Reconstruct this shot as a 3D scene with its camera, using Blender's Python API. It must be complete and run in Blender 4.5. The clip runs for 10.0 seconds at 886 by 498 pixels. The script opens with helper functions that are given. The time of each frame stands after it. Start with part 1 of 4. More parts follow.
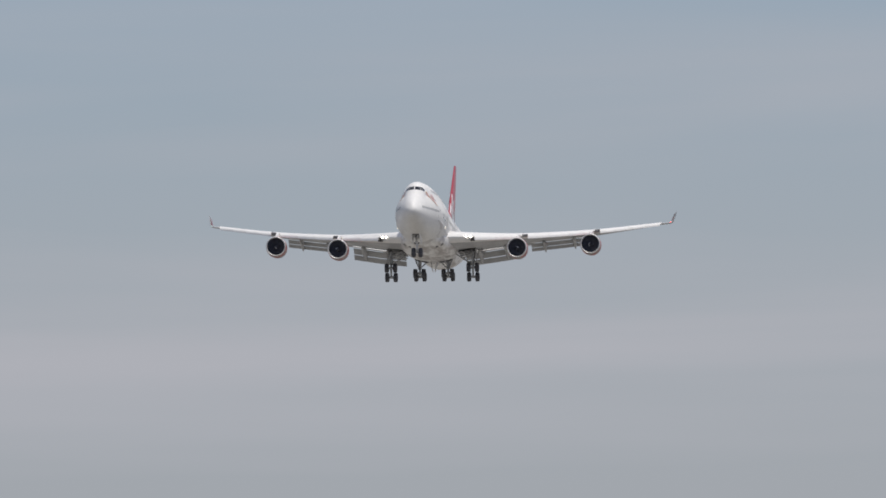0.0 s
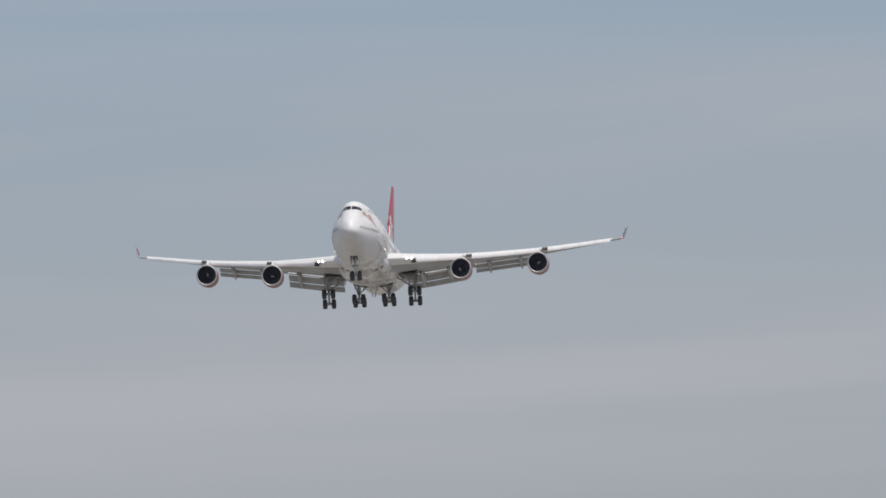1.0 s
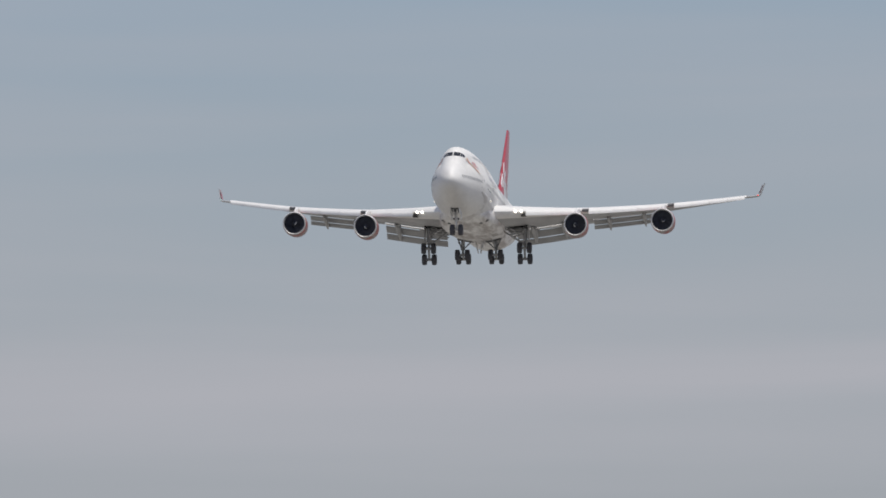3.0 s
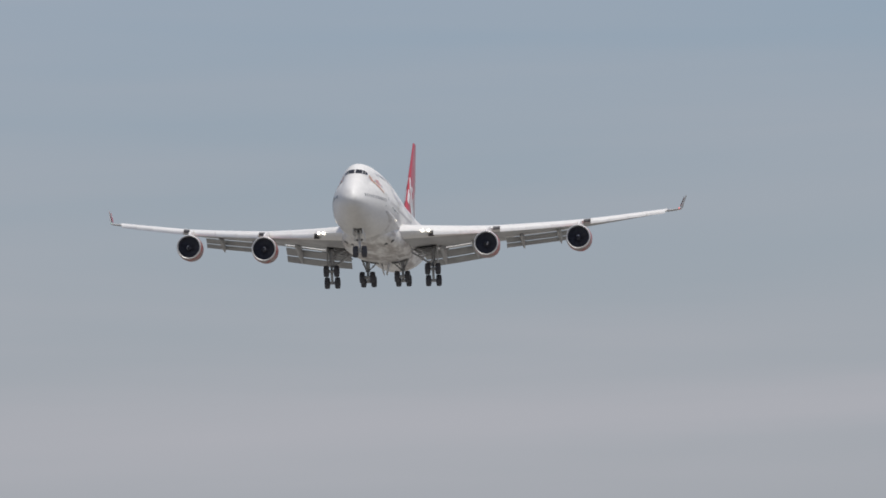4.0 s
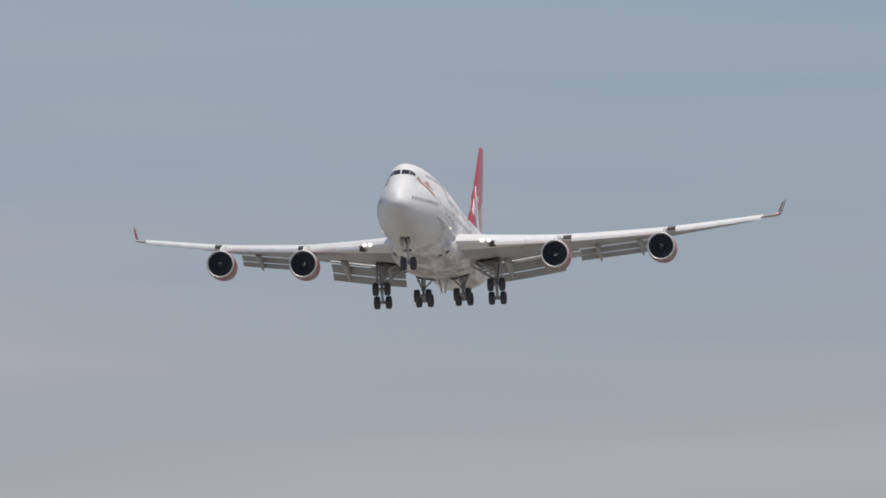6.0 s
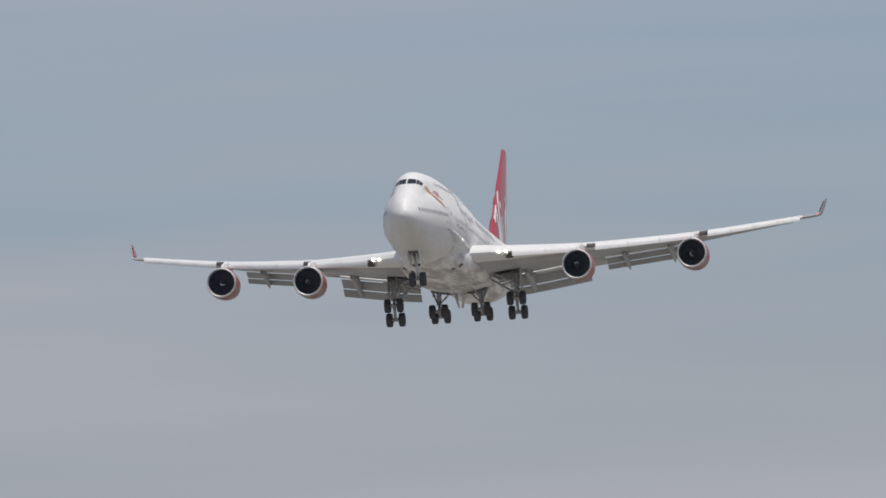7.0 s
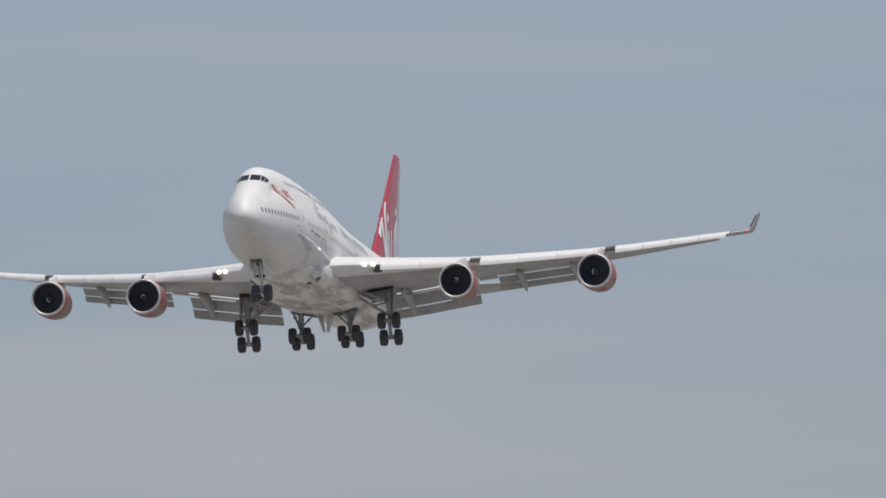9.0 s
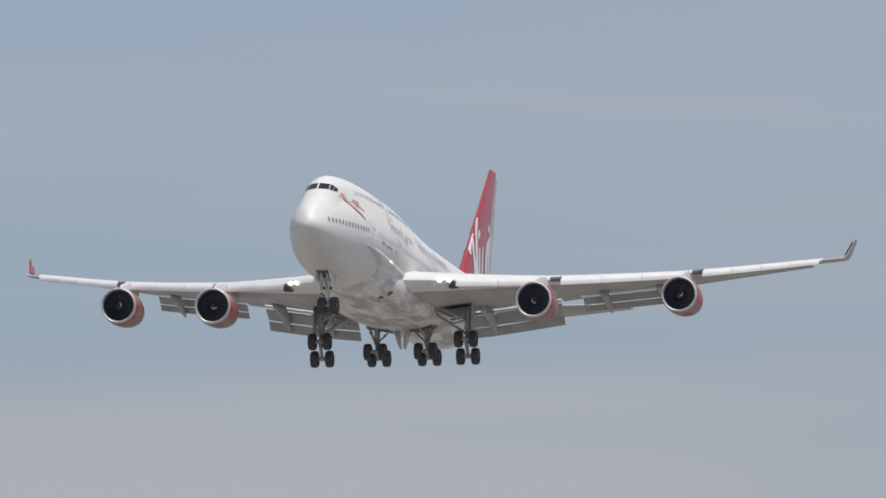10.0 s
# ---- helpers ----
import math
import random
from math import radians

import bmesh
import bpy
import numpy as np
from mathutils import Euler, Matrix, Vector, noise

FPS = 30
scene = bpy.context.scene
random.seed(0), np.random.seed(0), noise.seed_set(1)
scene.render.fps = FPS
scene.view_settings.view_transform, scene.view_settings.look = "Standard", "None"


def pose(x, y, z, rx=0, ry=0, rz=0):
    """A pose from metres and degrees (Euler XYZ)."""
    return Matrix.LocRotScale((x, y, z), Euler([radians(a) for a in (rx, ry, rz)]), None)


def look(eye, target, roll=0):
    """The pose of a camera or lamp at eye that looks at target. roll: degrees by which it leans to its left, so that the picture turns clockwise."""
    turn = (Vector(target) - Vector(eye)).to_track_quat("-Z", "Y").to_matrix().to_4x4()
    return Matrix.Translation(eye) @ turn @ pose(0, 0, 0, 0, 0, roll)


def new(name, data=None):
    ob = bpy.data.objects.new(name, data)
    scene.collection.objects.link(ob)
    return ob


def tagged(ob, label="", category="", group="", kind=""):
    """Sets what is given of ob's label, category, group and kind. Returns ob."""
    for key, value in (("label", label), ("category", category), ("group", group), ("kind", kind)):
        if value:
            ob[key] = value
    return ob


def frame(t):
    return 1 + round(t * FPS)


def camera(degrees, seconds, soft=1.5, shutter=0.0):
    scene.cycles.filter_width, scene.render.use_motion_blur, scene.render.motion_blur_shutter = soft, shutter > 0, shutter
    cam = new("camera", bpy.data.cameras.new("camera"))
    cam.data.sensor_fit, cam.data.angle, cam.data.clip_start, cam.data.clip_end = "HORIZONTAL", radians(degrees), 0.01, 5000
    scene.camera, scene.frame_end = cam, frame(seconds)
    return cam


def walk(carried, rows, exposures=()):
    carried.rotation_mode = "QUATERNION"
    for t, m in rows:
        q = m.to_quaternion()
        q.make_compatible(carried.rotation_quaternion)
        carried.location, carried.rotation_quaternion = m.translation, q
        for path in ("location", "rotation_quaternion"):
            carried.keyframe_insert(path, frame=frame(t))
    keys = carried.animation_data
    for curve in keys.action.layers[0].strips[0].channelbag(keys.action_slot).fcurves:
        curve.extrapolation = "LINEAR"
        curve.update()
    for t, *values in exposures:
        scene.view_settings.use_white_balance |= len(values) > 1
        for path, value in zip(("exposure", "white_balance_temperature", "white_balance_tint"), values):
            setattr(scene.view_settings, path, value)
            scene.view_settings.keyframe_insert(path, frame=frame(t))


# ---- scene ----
FOV = 4.3282
SKY_GAIN = (0.075, 0.086, 0.105, 1)
SKY_STRENGTH = 1.0
CLOUD = (0.406, 0.412, 0.45, 1)
SUN_POWER = 2.75
CAMERA_ROWS = [
    (0.0, pose(0, 0, 1.7, 93.4832, 0.2549, 4.1993)),
    (0.1, pose(0, 0, 1.7, 93.4760, 1.0891, 4.2596)),
    (0.2, pose(0, 0, 1.7, 93.4905, 1.7308, 4.3223)),
    (0.3, pose(0, 0, 1.7, 93.4987, 1.9875, 4.3525)),
    (0.4, pose(0, 0, 1.7, 93.5083, 1.8717, 4.3738)),
    (0.5, pose(0, 0, 1.7, 93.5213, 1.7559, 4.3952)),
    (0.6, pose(0, 0, 1.7, 93.5435, 2.0321, 4.4325)),
    (0.7, pose(0, 0, 1.7, 93.6253, 2.3097, 4.4342)),
    (0.8, pose(0, 0, 1.7, 93.6551, 2.4412, 4.4664)),
    (0.9, pose(0, 0, 1.7, 93.6477, 2.4734, 4.5017)),
    (1.0, pose(0, 0, 1.7, 93.6492, 1.9618, 4.4084)),
    (1.1, pose(0, 0, 1.7, 93.6623, 2.0543, 4.3736)),
    (1.2, pose(0, 0, 1.7, 93.6716, 2.1471, 4.3868)),
    (1.3, pose(0, 0, 1.7, 93.6786, 2.1425, 4.4033)),
    (1.4, pose(0, 0, 1.7, 93.6844, 2.1110, 4.4249)),
    (1.5, pose(0, 0, 1.7, 93.6737, 2.0253, 4.4513)),
    (1.6, pose(0, 0, 1.7, 93.6363, 1.8304, 4.5105)),
    (1.7, pose(0, 0, 1.7, 93.6273, 1.7331, 4.7897)),
    (1.8, pose(0, 0, 1.7, 93.6257, 1.3018, 4.7936)),
    (1.9, pose(0, 0, 1.7, 93.6318, 1.0087, 4.8436)),
    (2.0, pose(0, 0, 1.7, 93.6217, 0.8545, 5.0177)),
    (2.1, pose(0, 0, 1.7, 93.6158, 0.8195, 5.1303)),
    (2.2, pose(0, 0, 1.7, 93.6082, 0.8522, 5.3819)),
    (3.3, pose(0, 0, 1.7, 93.5929, 0.0646, 5.7453)),
    (3.4, pose(0, 0, 1.7, 93.5967, 0.0662, 5.7658)),
    (3.5, pose(0, 0, 1.7, 93.6104, 0.0805, 5.7504)),
    (3.6, pose(0, 0, 1.7, 93.6208, 0.5861, 5.7876)),
    (3.7, pose(0, 0, 1.7, 93.6701, 0.9626, 5.7548)),
    (3.8, pose(0, 0, 1.7, 93.7115, 1.0985, 5.7966)),
    (3.9, pose(0, 0, 1.7, 93.7467, 1.1203, 5.8315)),
    (4.0, pose(0, 0, 1.7, 93.7841, 1.1899, 5.8689)),
    (4.1, pose(0, 0, 1.7, 93.7878, 1.6058, 5.9499)),
    (4.2, pose(0, 0, 1.7, 93.7964, 1.9932, 6.0130)),
    (4.3, pose(0, 0, 1.7, 93.8480, 2.0060, 6.1273)),
    (4.4, pose(0, 0, 1.7, 93.9026, 1.9068, 6.2926)),
    (4.5, pose(0, 0, 1.7, 94.0166, 1.8839, 6.3725)),
    (4.6, pose(0, 0, 1.7, 94.0331, 2.0584, 6.4373)),
    (4.7, pose(0, 0, 1.7, 94.0518, 2.3118, 6.5128)),
    (4.8, pose(0, 0, 1.7, 94.0648, 2.4734, 6.5745)),
    (4.9, pose(0, 0, 1.7, 94.0679, 2.4991, 6.6118)),
    (5.0, pose(0, 0, 1.7, 94.0763, 2.5643, 6.6745)),
    (5.1, pose(0, 0, 1.7, 94.0917, 2.8925, 6.7656)),
    (5.2, pose(0, 0, 1.7, 94.1195, 2.7182, 6.8455)),
    (5.3, pose(0, 0, 1.7, 94.1408, 2.3081, 6.9210)),
    (5.4, pose(0, 0, 1.7, 94.1358, 1.8308, 6.9646)),
    (5.5, pose(0, 0, 1.7, 94.0933, 1.5007, 7.0074)),
    (5.6, pose(0, 0, 1.7, 94.0392, 1.4467, 7.0739)),
    (5.7, pose(0, 0, 1.7, 93.9927, 1.4887, 7.1636)),
    (6.8, pose(0, 0, 1.7, 94.3533, 2.9652, 8.2431)),
    (6.9, pose(0, 0, 1.7, 94.3694, 3.0623, 8.3193)),
    (7.0, pose(0, 0, 1.7, 94.2654, 3.1236, 8.3940)),
    (7.1, pose(0, 0, 1.7, 94.1692, 3.1586, 8.4645)),
    (7.2, pose(0, 0, 1.7, 94.0783, 3.2990, 8.4716)),
    (7.3, pose(0, 0, 1.7, 93.9875, 3.6594, 8.3574)),
    (7.4, pose(0, 0, 1.7, 93.9780, 3.8963, 8.4668)),
    (7.5, pose(0, 0, 1.7, 93.9942, 3.6400, 8.5777)),
    (7.6, pose(0, 0, 1.7, 94.0158, 3.8164, 8.7596)),
    (7.7, pose(0, 0, 1.7, 94.1036, 3.5566, 8.8880)),
    (7.8, pose(0, 0, 1.7, 94.1571, 3.2286, 8.9660)),
    (7.9, pose(0, 0, 1.7, 94.2421, 3.2127, 9.1009)),
    (8.0, pose(0, 0, 1.7, 94.3419, 3.4332, 9.1725)),
    (8.1, pose(0, 0, 1.7, 94.3536, 3.0689, 9.2049)),
    (8.2, pose(0, 0, 1.7, 94.3643, 2.9363, 9.1800)),
    (8.3, pose(0, 0, 1.7, 94.3905, 2.9847, 9.1238)),
    (8.4, pose(0, 0, 1.7, 94.4066, 3.1497, 9.1543)),
    (8.5, pose(0, 0, 1.7, 94.4280, 3.3292, 9.1879)),
    (8.6, pose(0, 0, 1.7, 94.4503, 3.2468, 9.2957)),
    (8.7, pose(0, 0, 1.7, 94.4853, 3.0309, 9.3509)),
    (8.8, pose(0, 0, 1.7, 94.6662, 2.7309, 9.4173)),
    (8.9, pose(0, 0, 1.7, 94.5385, 2.4127, 9.4866)),
    (9.0, pose(0, 0, 1.7, 94.6079, 2.1460, 9.5232)),
    (9.1, pose(0, 0, 1.7, 94.6275, 1.9744, 9.6062)),
    (9.2, pose(0, 0, 1.7, 94.6495, 1.8362, 9.6808)),
    (9.3, pose(0, 0, 1.7, 94.7862, 1.6432, 9.7587)),
    (9.4, pose(0, 0, 1.7, 94.8152, 1.3506, 9.9113)),
    (9.5, pose(0, 0, 1.7, 94.8401, 1.0865, 10.1166)),
    (9.6, pose(0, 0, 1.7, 94.8706, 1.0213, 10.3319)),
    (9.7, pose(0, 0, 1.7, 94.8927, 1.0416, 10.5700)),
    (9.8, pose(0, 0, 1.7, 94.9217, 0.9660, 10.7540)),
    (9.9, pose(0, 0, 1.7, 94.9245, 0.6701, 10.8708)),
    (10.0, pose(0, 0, 1.7, 94.9156, 0.2316, 10.9343)),
]
FLIGHT_ROWS = [
    (0.0, pose(-115.97, 1529.76, 100.94, -0.027, -3.230, -90.635)),
    (0.5, pose(-118.02, 1488.78, 99.32, -0.004, -3.407, -90.368)),
    (1.0, pose(-120.19, 1449.61, 97.81, 0.017, -3.540, -90.160)),
    (1.5, pose(-122.64, 1414.03, 96.54, 0.027, -3.587, -90.067)),
    (2.0, pose(-124.99, 1377.21, 95.18, 0.019, -3.526, -90.073)),
    (2.5, pose(-127.07, 1337.57, 93.63, 0.000, -3.379, -90.106)),
    (3.0, pose(-129.11, 1297.89, 92.07, -0.018, -3.182, -90.091)),
    (3.5, pose(-131.29, 1259.82, 90.62, -0.028, -2.991, -89.940)),
    (4.0, pose(-133.57, 1222.85, 89.25, -0.023, -2.890, -89.714)),
    (4.5, pose(-135.79, 1185.49, 87.84, -0.004, -2.960, -89.536)),
    (5.0, pose(-137.94, 1147.62, 86.39, 0.025, -3.179, -89.470)),
    (5.5, pose(-139.94, 1108.77, 84.87, 0.047, -3.380, -89.504)),
    (6.0, pose(-141.99, 1070.59, 83.38, 0.046, -3.403, -89.573)),
    (6.5, pose(-144.14, 1033.32, 81.97, 0.017, -3.226, -89.654)),
    (7.0, pose(-146.18, 995.49, 80.50, -0.031, -2.954, -89.758)),
    (7.5, pose(-148.03, 956.60, 78.94, -0.071, -2.774, -89.874)),
    (8.0, pose(-149.84, 917.83, 77.38, -0.069, -2.857, -89.962)),
    (8.5, pose(-151.65, 879.42, 75.84, -0.022, -3.194, -90.046)),
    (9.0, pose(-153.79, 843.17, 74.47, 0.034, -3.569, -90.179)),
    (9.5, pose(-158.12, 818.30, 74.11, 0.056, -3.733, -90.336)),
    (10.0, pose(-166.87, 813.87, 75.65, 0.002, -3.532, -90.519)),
]

cam = camera(FOV, 10.0, soft=1.7)
walk(cam, CAMERA_ROWS, exposures=[(0.0, 0.08), (2.2, 0.08), (3.6, 0.03), (9.0, 0.0), (10.0, 0.09)])

# ---------------------------------------------------------------- sky and sun
SUN_DIR = Vector((0.26, -0.09, 0.96)).normalized()
world = bpy.data.worlds.new("sky")
scene.world = world
world.use_nodes = True
wn, wl = world.node_tree.nodes, world.node_tree.links
wn.clear()
w_out = wn.new("ShaderNodeOutputWorld")
w_bg = wn.new("ShaderNodeBackground")
w_sky = wn.new("ShaderNodeTexSky")
w_sky.sky_type = "NISHITA"
w_sky.sun_disc = False
w_sky.sun_elevation = math.asin(SUN_DIR.z)
w_sky.sun_rotation = math.atan2(SUN_DIR.x, SUN_DIR.y)
w_sky.dust_density = 2.0
w_gain = wn.new("ShaderNodeMix")
w_gain.data_type, w_gain.blend_type = "RGBA", "MULTIPLY"
w_gain.inputs[0].default_value = 1.0
w_gain.inputs[7].default_value = SKY_GAIN
wl.new(w_sky.outputs[0], w_gain.inputs[6])
# thin stratus: long flat streaks, denser towards the horizon
w_co = wn.new("ShaderNodeTexCoord")
w_map = wn.new("ShaderNodeMapping")
w_map.inputs["Rotation"].default_value = (0, radians(3.0), 0)
w_map.inputs["Scale"].default_value = (7.0, 7.0, 75.0)
w_map.inputs["Location"].default_value = (0.3, 1.1, 0.45)
wl.new(w_co.outputs["Generated"], w_map.inputs["Vector"])
w_noise = wn.new("ShaderNodeTexNoise")
w_noise.inputs["Scale"].default_value = 1.0
w_noise.inputs["Detail"].default_value = 4.0
w_noise.inputs["Roughness"].default_value = 0.45
w_noise.inputs["Distortion"].default_value = 0.3
wl.new(w_map.outputs[0], w_noise.inputs["Vector"])
w_band = wn.new("ShaderNodeMapRange")
w_band.inputs["From Min"].default_value = 0.40
w_band.inputs["From Max"].default_value = 0.66
wl.new(w_noise.outputs["Fac"], w_band.inputs["Value"])
w_sep = wn.new("ShaderNodeSeparateXYZ")
wl.new(w_co.outputs["Generated"], w_sep.inputs[0])
w_low = wn.new("ShaderNodeValToRGB")
w_el = wn.new("ShaderNodeMapRange")
w_el.inputs["From Min"].default_value = 0.0
w_el.inputs["From Max"].default_value = math.sin(radians(10.0))
wl.new(w_sep.outputs["Z"], w_el.inputs["Value"])
wl.new(w_el.outputs[0], w_low.inputs["Fac"])
w_low.color_ramp.interpolation = "B_SPLINE"
STOPS = [(0.0, 1.0), (0.28, 0.9), (0.37, 0.72), (0.45, 0.48), (0.51, 0.25), (0.545, 0.18), (0.60, 0.65), (0.68, 0.55)]
ramp = w_low.color_ramp.elements
while len(ramp) < len(STOPS):
    ramp.new(0.5)
for stop, (at, value) in zip(ramp, STOPS):
    stop.position, stop.color = at, (value, value, value, 1)
w_amt = wn.new("ShaderNodeMath")
w_amt.operation = "MULTIPLY_ADD"
w_amt.inputs[1].default_value = 0.36
wl.new(w_band.outputs[0], w_amt.inputs[0])
w_half = wn.new("ShaderNodeMath")
w_half.operation = "MULTIPLY"
w_half.inputs[1].default_value = 0.69
wl.new(w_low.outputs[0], w_half.inputs[0])
wl.new(w_half.outputs[0], w_amt.inputs[2])
w_amt.use_clamp = True
w_mix = wn.new("ShaderNodeMix")
w_mix.data_type = "RGBA"
wl.new(w_amt.outputs[0], w_mix.inputs[0])
wl.new(w_gain.outputs[2], w_mix.inputs[6])
w_mix.inputs[7].default_value = CLOUD
wl.new(w_mix.outputs[2], w_bg.inputs["Color"])
w_bg.inputs["Strength"].default_value = SKY_STRENGTH
wl.new(w_bg.outputs[0], w_out.inputs["Surface"])

sun_data = bpy.data.lights.new("sun", "SUN")
sun_data.energy = SUN_POWER
sun_data.angle = radians(0.6)
sun_data.color = (1.0, 0.95, 0.875)
sun = new("sun", sun_data)
sun.matrix_world = look((0, 0, 200), Vector((0, 0, 200)) - SUN_DIR)


# ---------------------------------------------------------------- materials
def material(name, colour, rough, metal=0.0, second=None, scale=1.0, amount=0.5, stretch=(1, 1, 1),
             fine=0.0, fine_scale=12.0, bump=0.0, coat=0.0, emit=0.0, edge=(0.42, 0.68)):
    """Paint or metal with large stains towards the second colour, and a fine grain in colour, gloss and relief."""
    m = bpy.data.materials.new(name)
    m.use_nodes = True
    n, l = m.node_tree.nodes, m.node_tree.links
    b = n["Principled BSDF"]
    b.inputs["Metallic"].default_value = metal
    b.inputs["Roughness"].default_value = rough
    b.inputs["Base Color"].default_value = (*colour, 1)
    b.inputs["Coat Weight"].default_value = coat
    b.inputs["Coat Roughness"].default_value = 0.33
    if emit:
        b.inputs["Emission Color"].default_value = (*colour, 1)
        b.inputs["Emission Strength"].default_value = emit
        return m
    co = n.new("ShaderNodeTexCoord")
    mp = n.new("ShaderNodeMapping")
    mp.inputs["Scale"].default_value = stretch
    l.new(co.outputs["Object"], mp.inputs["Vector"])
    big = n.new("ShaderNodeTexNoise")
    big.inputs["Scale"].default_value = scale
    big.inputs["Detail"].default_value = 5.0
    big.inputs["Roughness"].default_value = 0.6
    l.new(mp.outputs[0], big.inputs["Vector"])
    ramp = n.new("ShaderNodeMapRange")
    ramp.inputs["From Min"].default_value, ramp.inputs["From Max"].default_value = edge
    ramp.inputs["To Max"].default_value = amount
    l.new(big.outputs["Fac"], ramp.inputs["Value"])
    mix = n.new("ShaderNodeMix")
    mix.data_type = "RGBA"
    mix.inputs[6].default_value = (*colour, 1)
    mix.inputs[7].default_value = (*(second or [c * 0.6 for c in colour]), 1)
    l.new(ramp.outputs[0], mix.inputs[0])
    small = n.new("ShaderNodeTexNoise")
    small.inputs["Scale"].default_value = fine_scale
    small.inputs["Detail"].default_value = 3.0
    l.new(mp.outputs[0], small.inputs["Vector"])
    grain = n.new("ShaderNodeMapRange")
    grain.inputs["To Min"].default_value = 1.0 - fine
    grain.inputs["To Max"].default_value = 1.0 + fine
    l.new(small.outputs["Fac"], grain.inputs["Value"])
    mul = n.new("ShaderNodeMix")
    mul.data_type, mul.blend_type = "RGBA", "MULTIPLY"
    mul.inputs[0].default_value = 1.0
    l.new(mix.outputs[2], mul.inputs[6])
    l.new(grain.outputs[0], mul.inputs[7])
    l.new(mul.outputs[2], b.inputs["Base Color"])
    gloss = n.new("ShaderNodeMapRange")
    gloss.inputs["To Min"].default_value = max(0.05, rough - 0.1)
    gloss.inputs["To Max"].default_value = min(1.0, rough + 0.15)
    l.new(big.outputs["Fac"], gloss.inputs["Value"])
    l.new(gloss.outputs[0], b.inputs["Roughness"])
    if bump:
        bp = n.new("ShaderNodeBump")
        bp.inputs["Strength"].default_value = bump
        bp.inputs["Distance"].default_value = 0.03
        l.new(small.outputs["Fac"], bp.inputs["Height"])
        l.new(bp.outputs[0], b.inputs["Normal"])
    return m


WHITE = material("white_paint", (0.77, 0.757, 0.732), 0.5, second=(0.61, 0.595, 0.57), scale=0.4, amount=0.75, stretch=(0.25, 1, 1), fine=0.08, fine_scale=3.0)
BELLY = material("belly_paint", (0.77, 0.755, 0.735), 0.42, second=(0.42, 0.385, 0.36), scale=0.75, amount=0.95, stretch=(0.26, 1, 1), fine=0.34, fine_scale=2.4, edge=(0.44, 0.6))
GLOVE = material("fairing_paint", (0.74, 0.73, 0.715), 0.45, second=(0.52, 0.5, 0.48), scale=0.6, amount=0.85, stretch=(0.2, 1, 1), fine=0.24, fine_scale=2.8, edge=(0.47, 0.57))
GRIMY = material("grimy_panel", (0.5, 0.47, 0.45), 0.45, second=(0.36, 0.33, 0.31), scale=0.8, amount=0.8, stretch=(0.3, 1, 1), fine=0.2, fine_scale=2.5)
WING_GREY = material("wing_grey", (0.4, 0.4, 0.4), 0.42, second=(0.29, 0.29, 0.29), scale=0.5, amount=0.6, stretch=(0.4, 1, 1), fine=0.08, fine_scale=4)
FLAP_GREY = material("flap_grey", (0.39, 0.39, 0.39), 0.45, second=(0.27, 0.27, 0.27), scale=0.6, amount=0.6, stretch=(0.4, 1, 1), fine=0.1, fine_scale=5)
SLAT_METAL = material("slat_white", (0.78, 0.765, 0.74), 0.4, second=(0.66, 0.645, 0.62), scale=0.8, amount=0.5, fine=0.08, fine_scale=5)
# shade inside openings, put into the colour of solid blocks and sheets
CAVITY_SHADE = material("cavity_shade", (0.15, 0.15, 0.15), 0.7, second=(0.08, 0.08, 0.08), scale=1.5, fine=0.2)
RECESS_SHADE = material("recess_shade", (0.05, 0.045, 0.042), 0.8, second=(0.03, 0.03, 0.03), scale=2, fine=0.2)
RED = material("red_paint", (0.44, 0.035, 0.05), 0.3, second=(0.40, 0.03, 0.045), scale=0.4, amount=0.6, fine=0.06, fine_scale=3, coat=0.3)
COWL = material("red_cowl_paint", (0.42, 0.012, 0.02), 0.35, second=(0.36, 0.27, 0.265), scale=0.8, amount=0.8, stretch=(0.4, 1, 1), fine=0.15, fine_scale=4, coat=0.1, edge=(0.45, 0.6))
LOWER_COWL = material("grey_brown_cowl", (0.27, 0.215, 0.205), 0.45, second=(0.38, 0.05, 0.05), scale=1.1, amount=0.85, stretch=(0.5, 1, 1), fine=0.25, fine_scale=4, edge=(0.5, 0.58))
LIP = material("bare_aluminium", (0.68, 0.68, 0.68), 0.45, metal=0.35, second=(0.42, 0.41, 0.4), scale=2, fine=0.05)
DUCT = material("duct_lining", (0.1, 0.105, 0.125), 0.5, second=(0.04, 0.045, 0.06), scale=2, fine=0.1)
BLADE = material("fan_titanium", (0.09, 0.095, 0.118), 0.5, metal=0.2, second=(0.045, 0.05, 0.065), scale=3, fine=0.1)
SPINNER = material("spinner_black", (0.05, 0.052, 0.064), 0.8, second=(0.04, 0.04, 0.05), scale=3, fine=0.1)
CORE = material("hot_section_metal", (0.32, 0.29, 0.26), 0.35, metal=0.9, second=(0.2, 0.16, 0.13), scale=1.5, fine=0.1)
TYRE = material("tyre_rubber", (0.064, 0.064, 0.074), 0.75, second=(0.06, 0.058, 0.06), scale=3, fine=0.2, fine_scale=20, bump=0.2)
RIM = material("wheel_rim", (0.22, 0.22, 0.22), 0.45, metal=0.4, second=(0.12, 0.12, 0.12), scale=4, fine=0.1)
GEAR_WHITE = material("gear_leg_white", (0.66, 0.65, 0.64), 0.4, second=(0.42, 0.41, 0.4), scale=2.5, amount=0.8, fine=0.15)
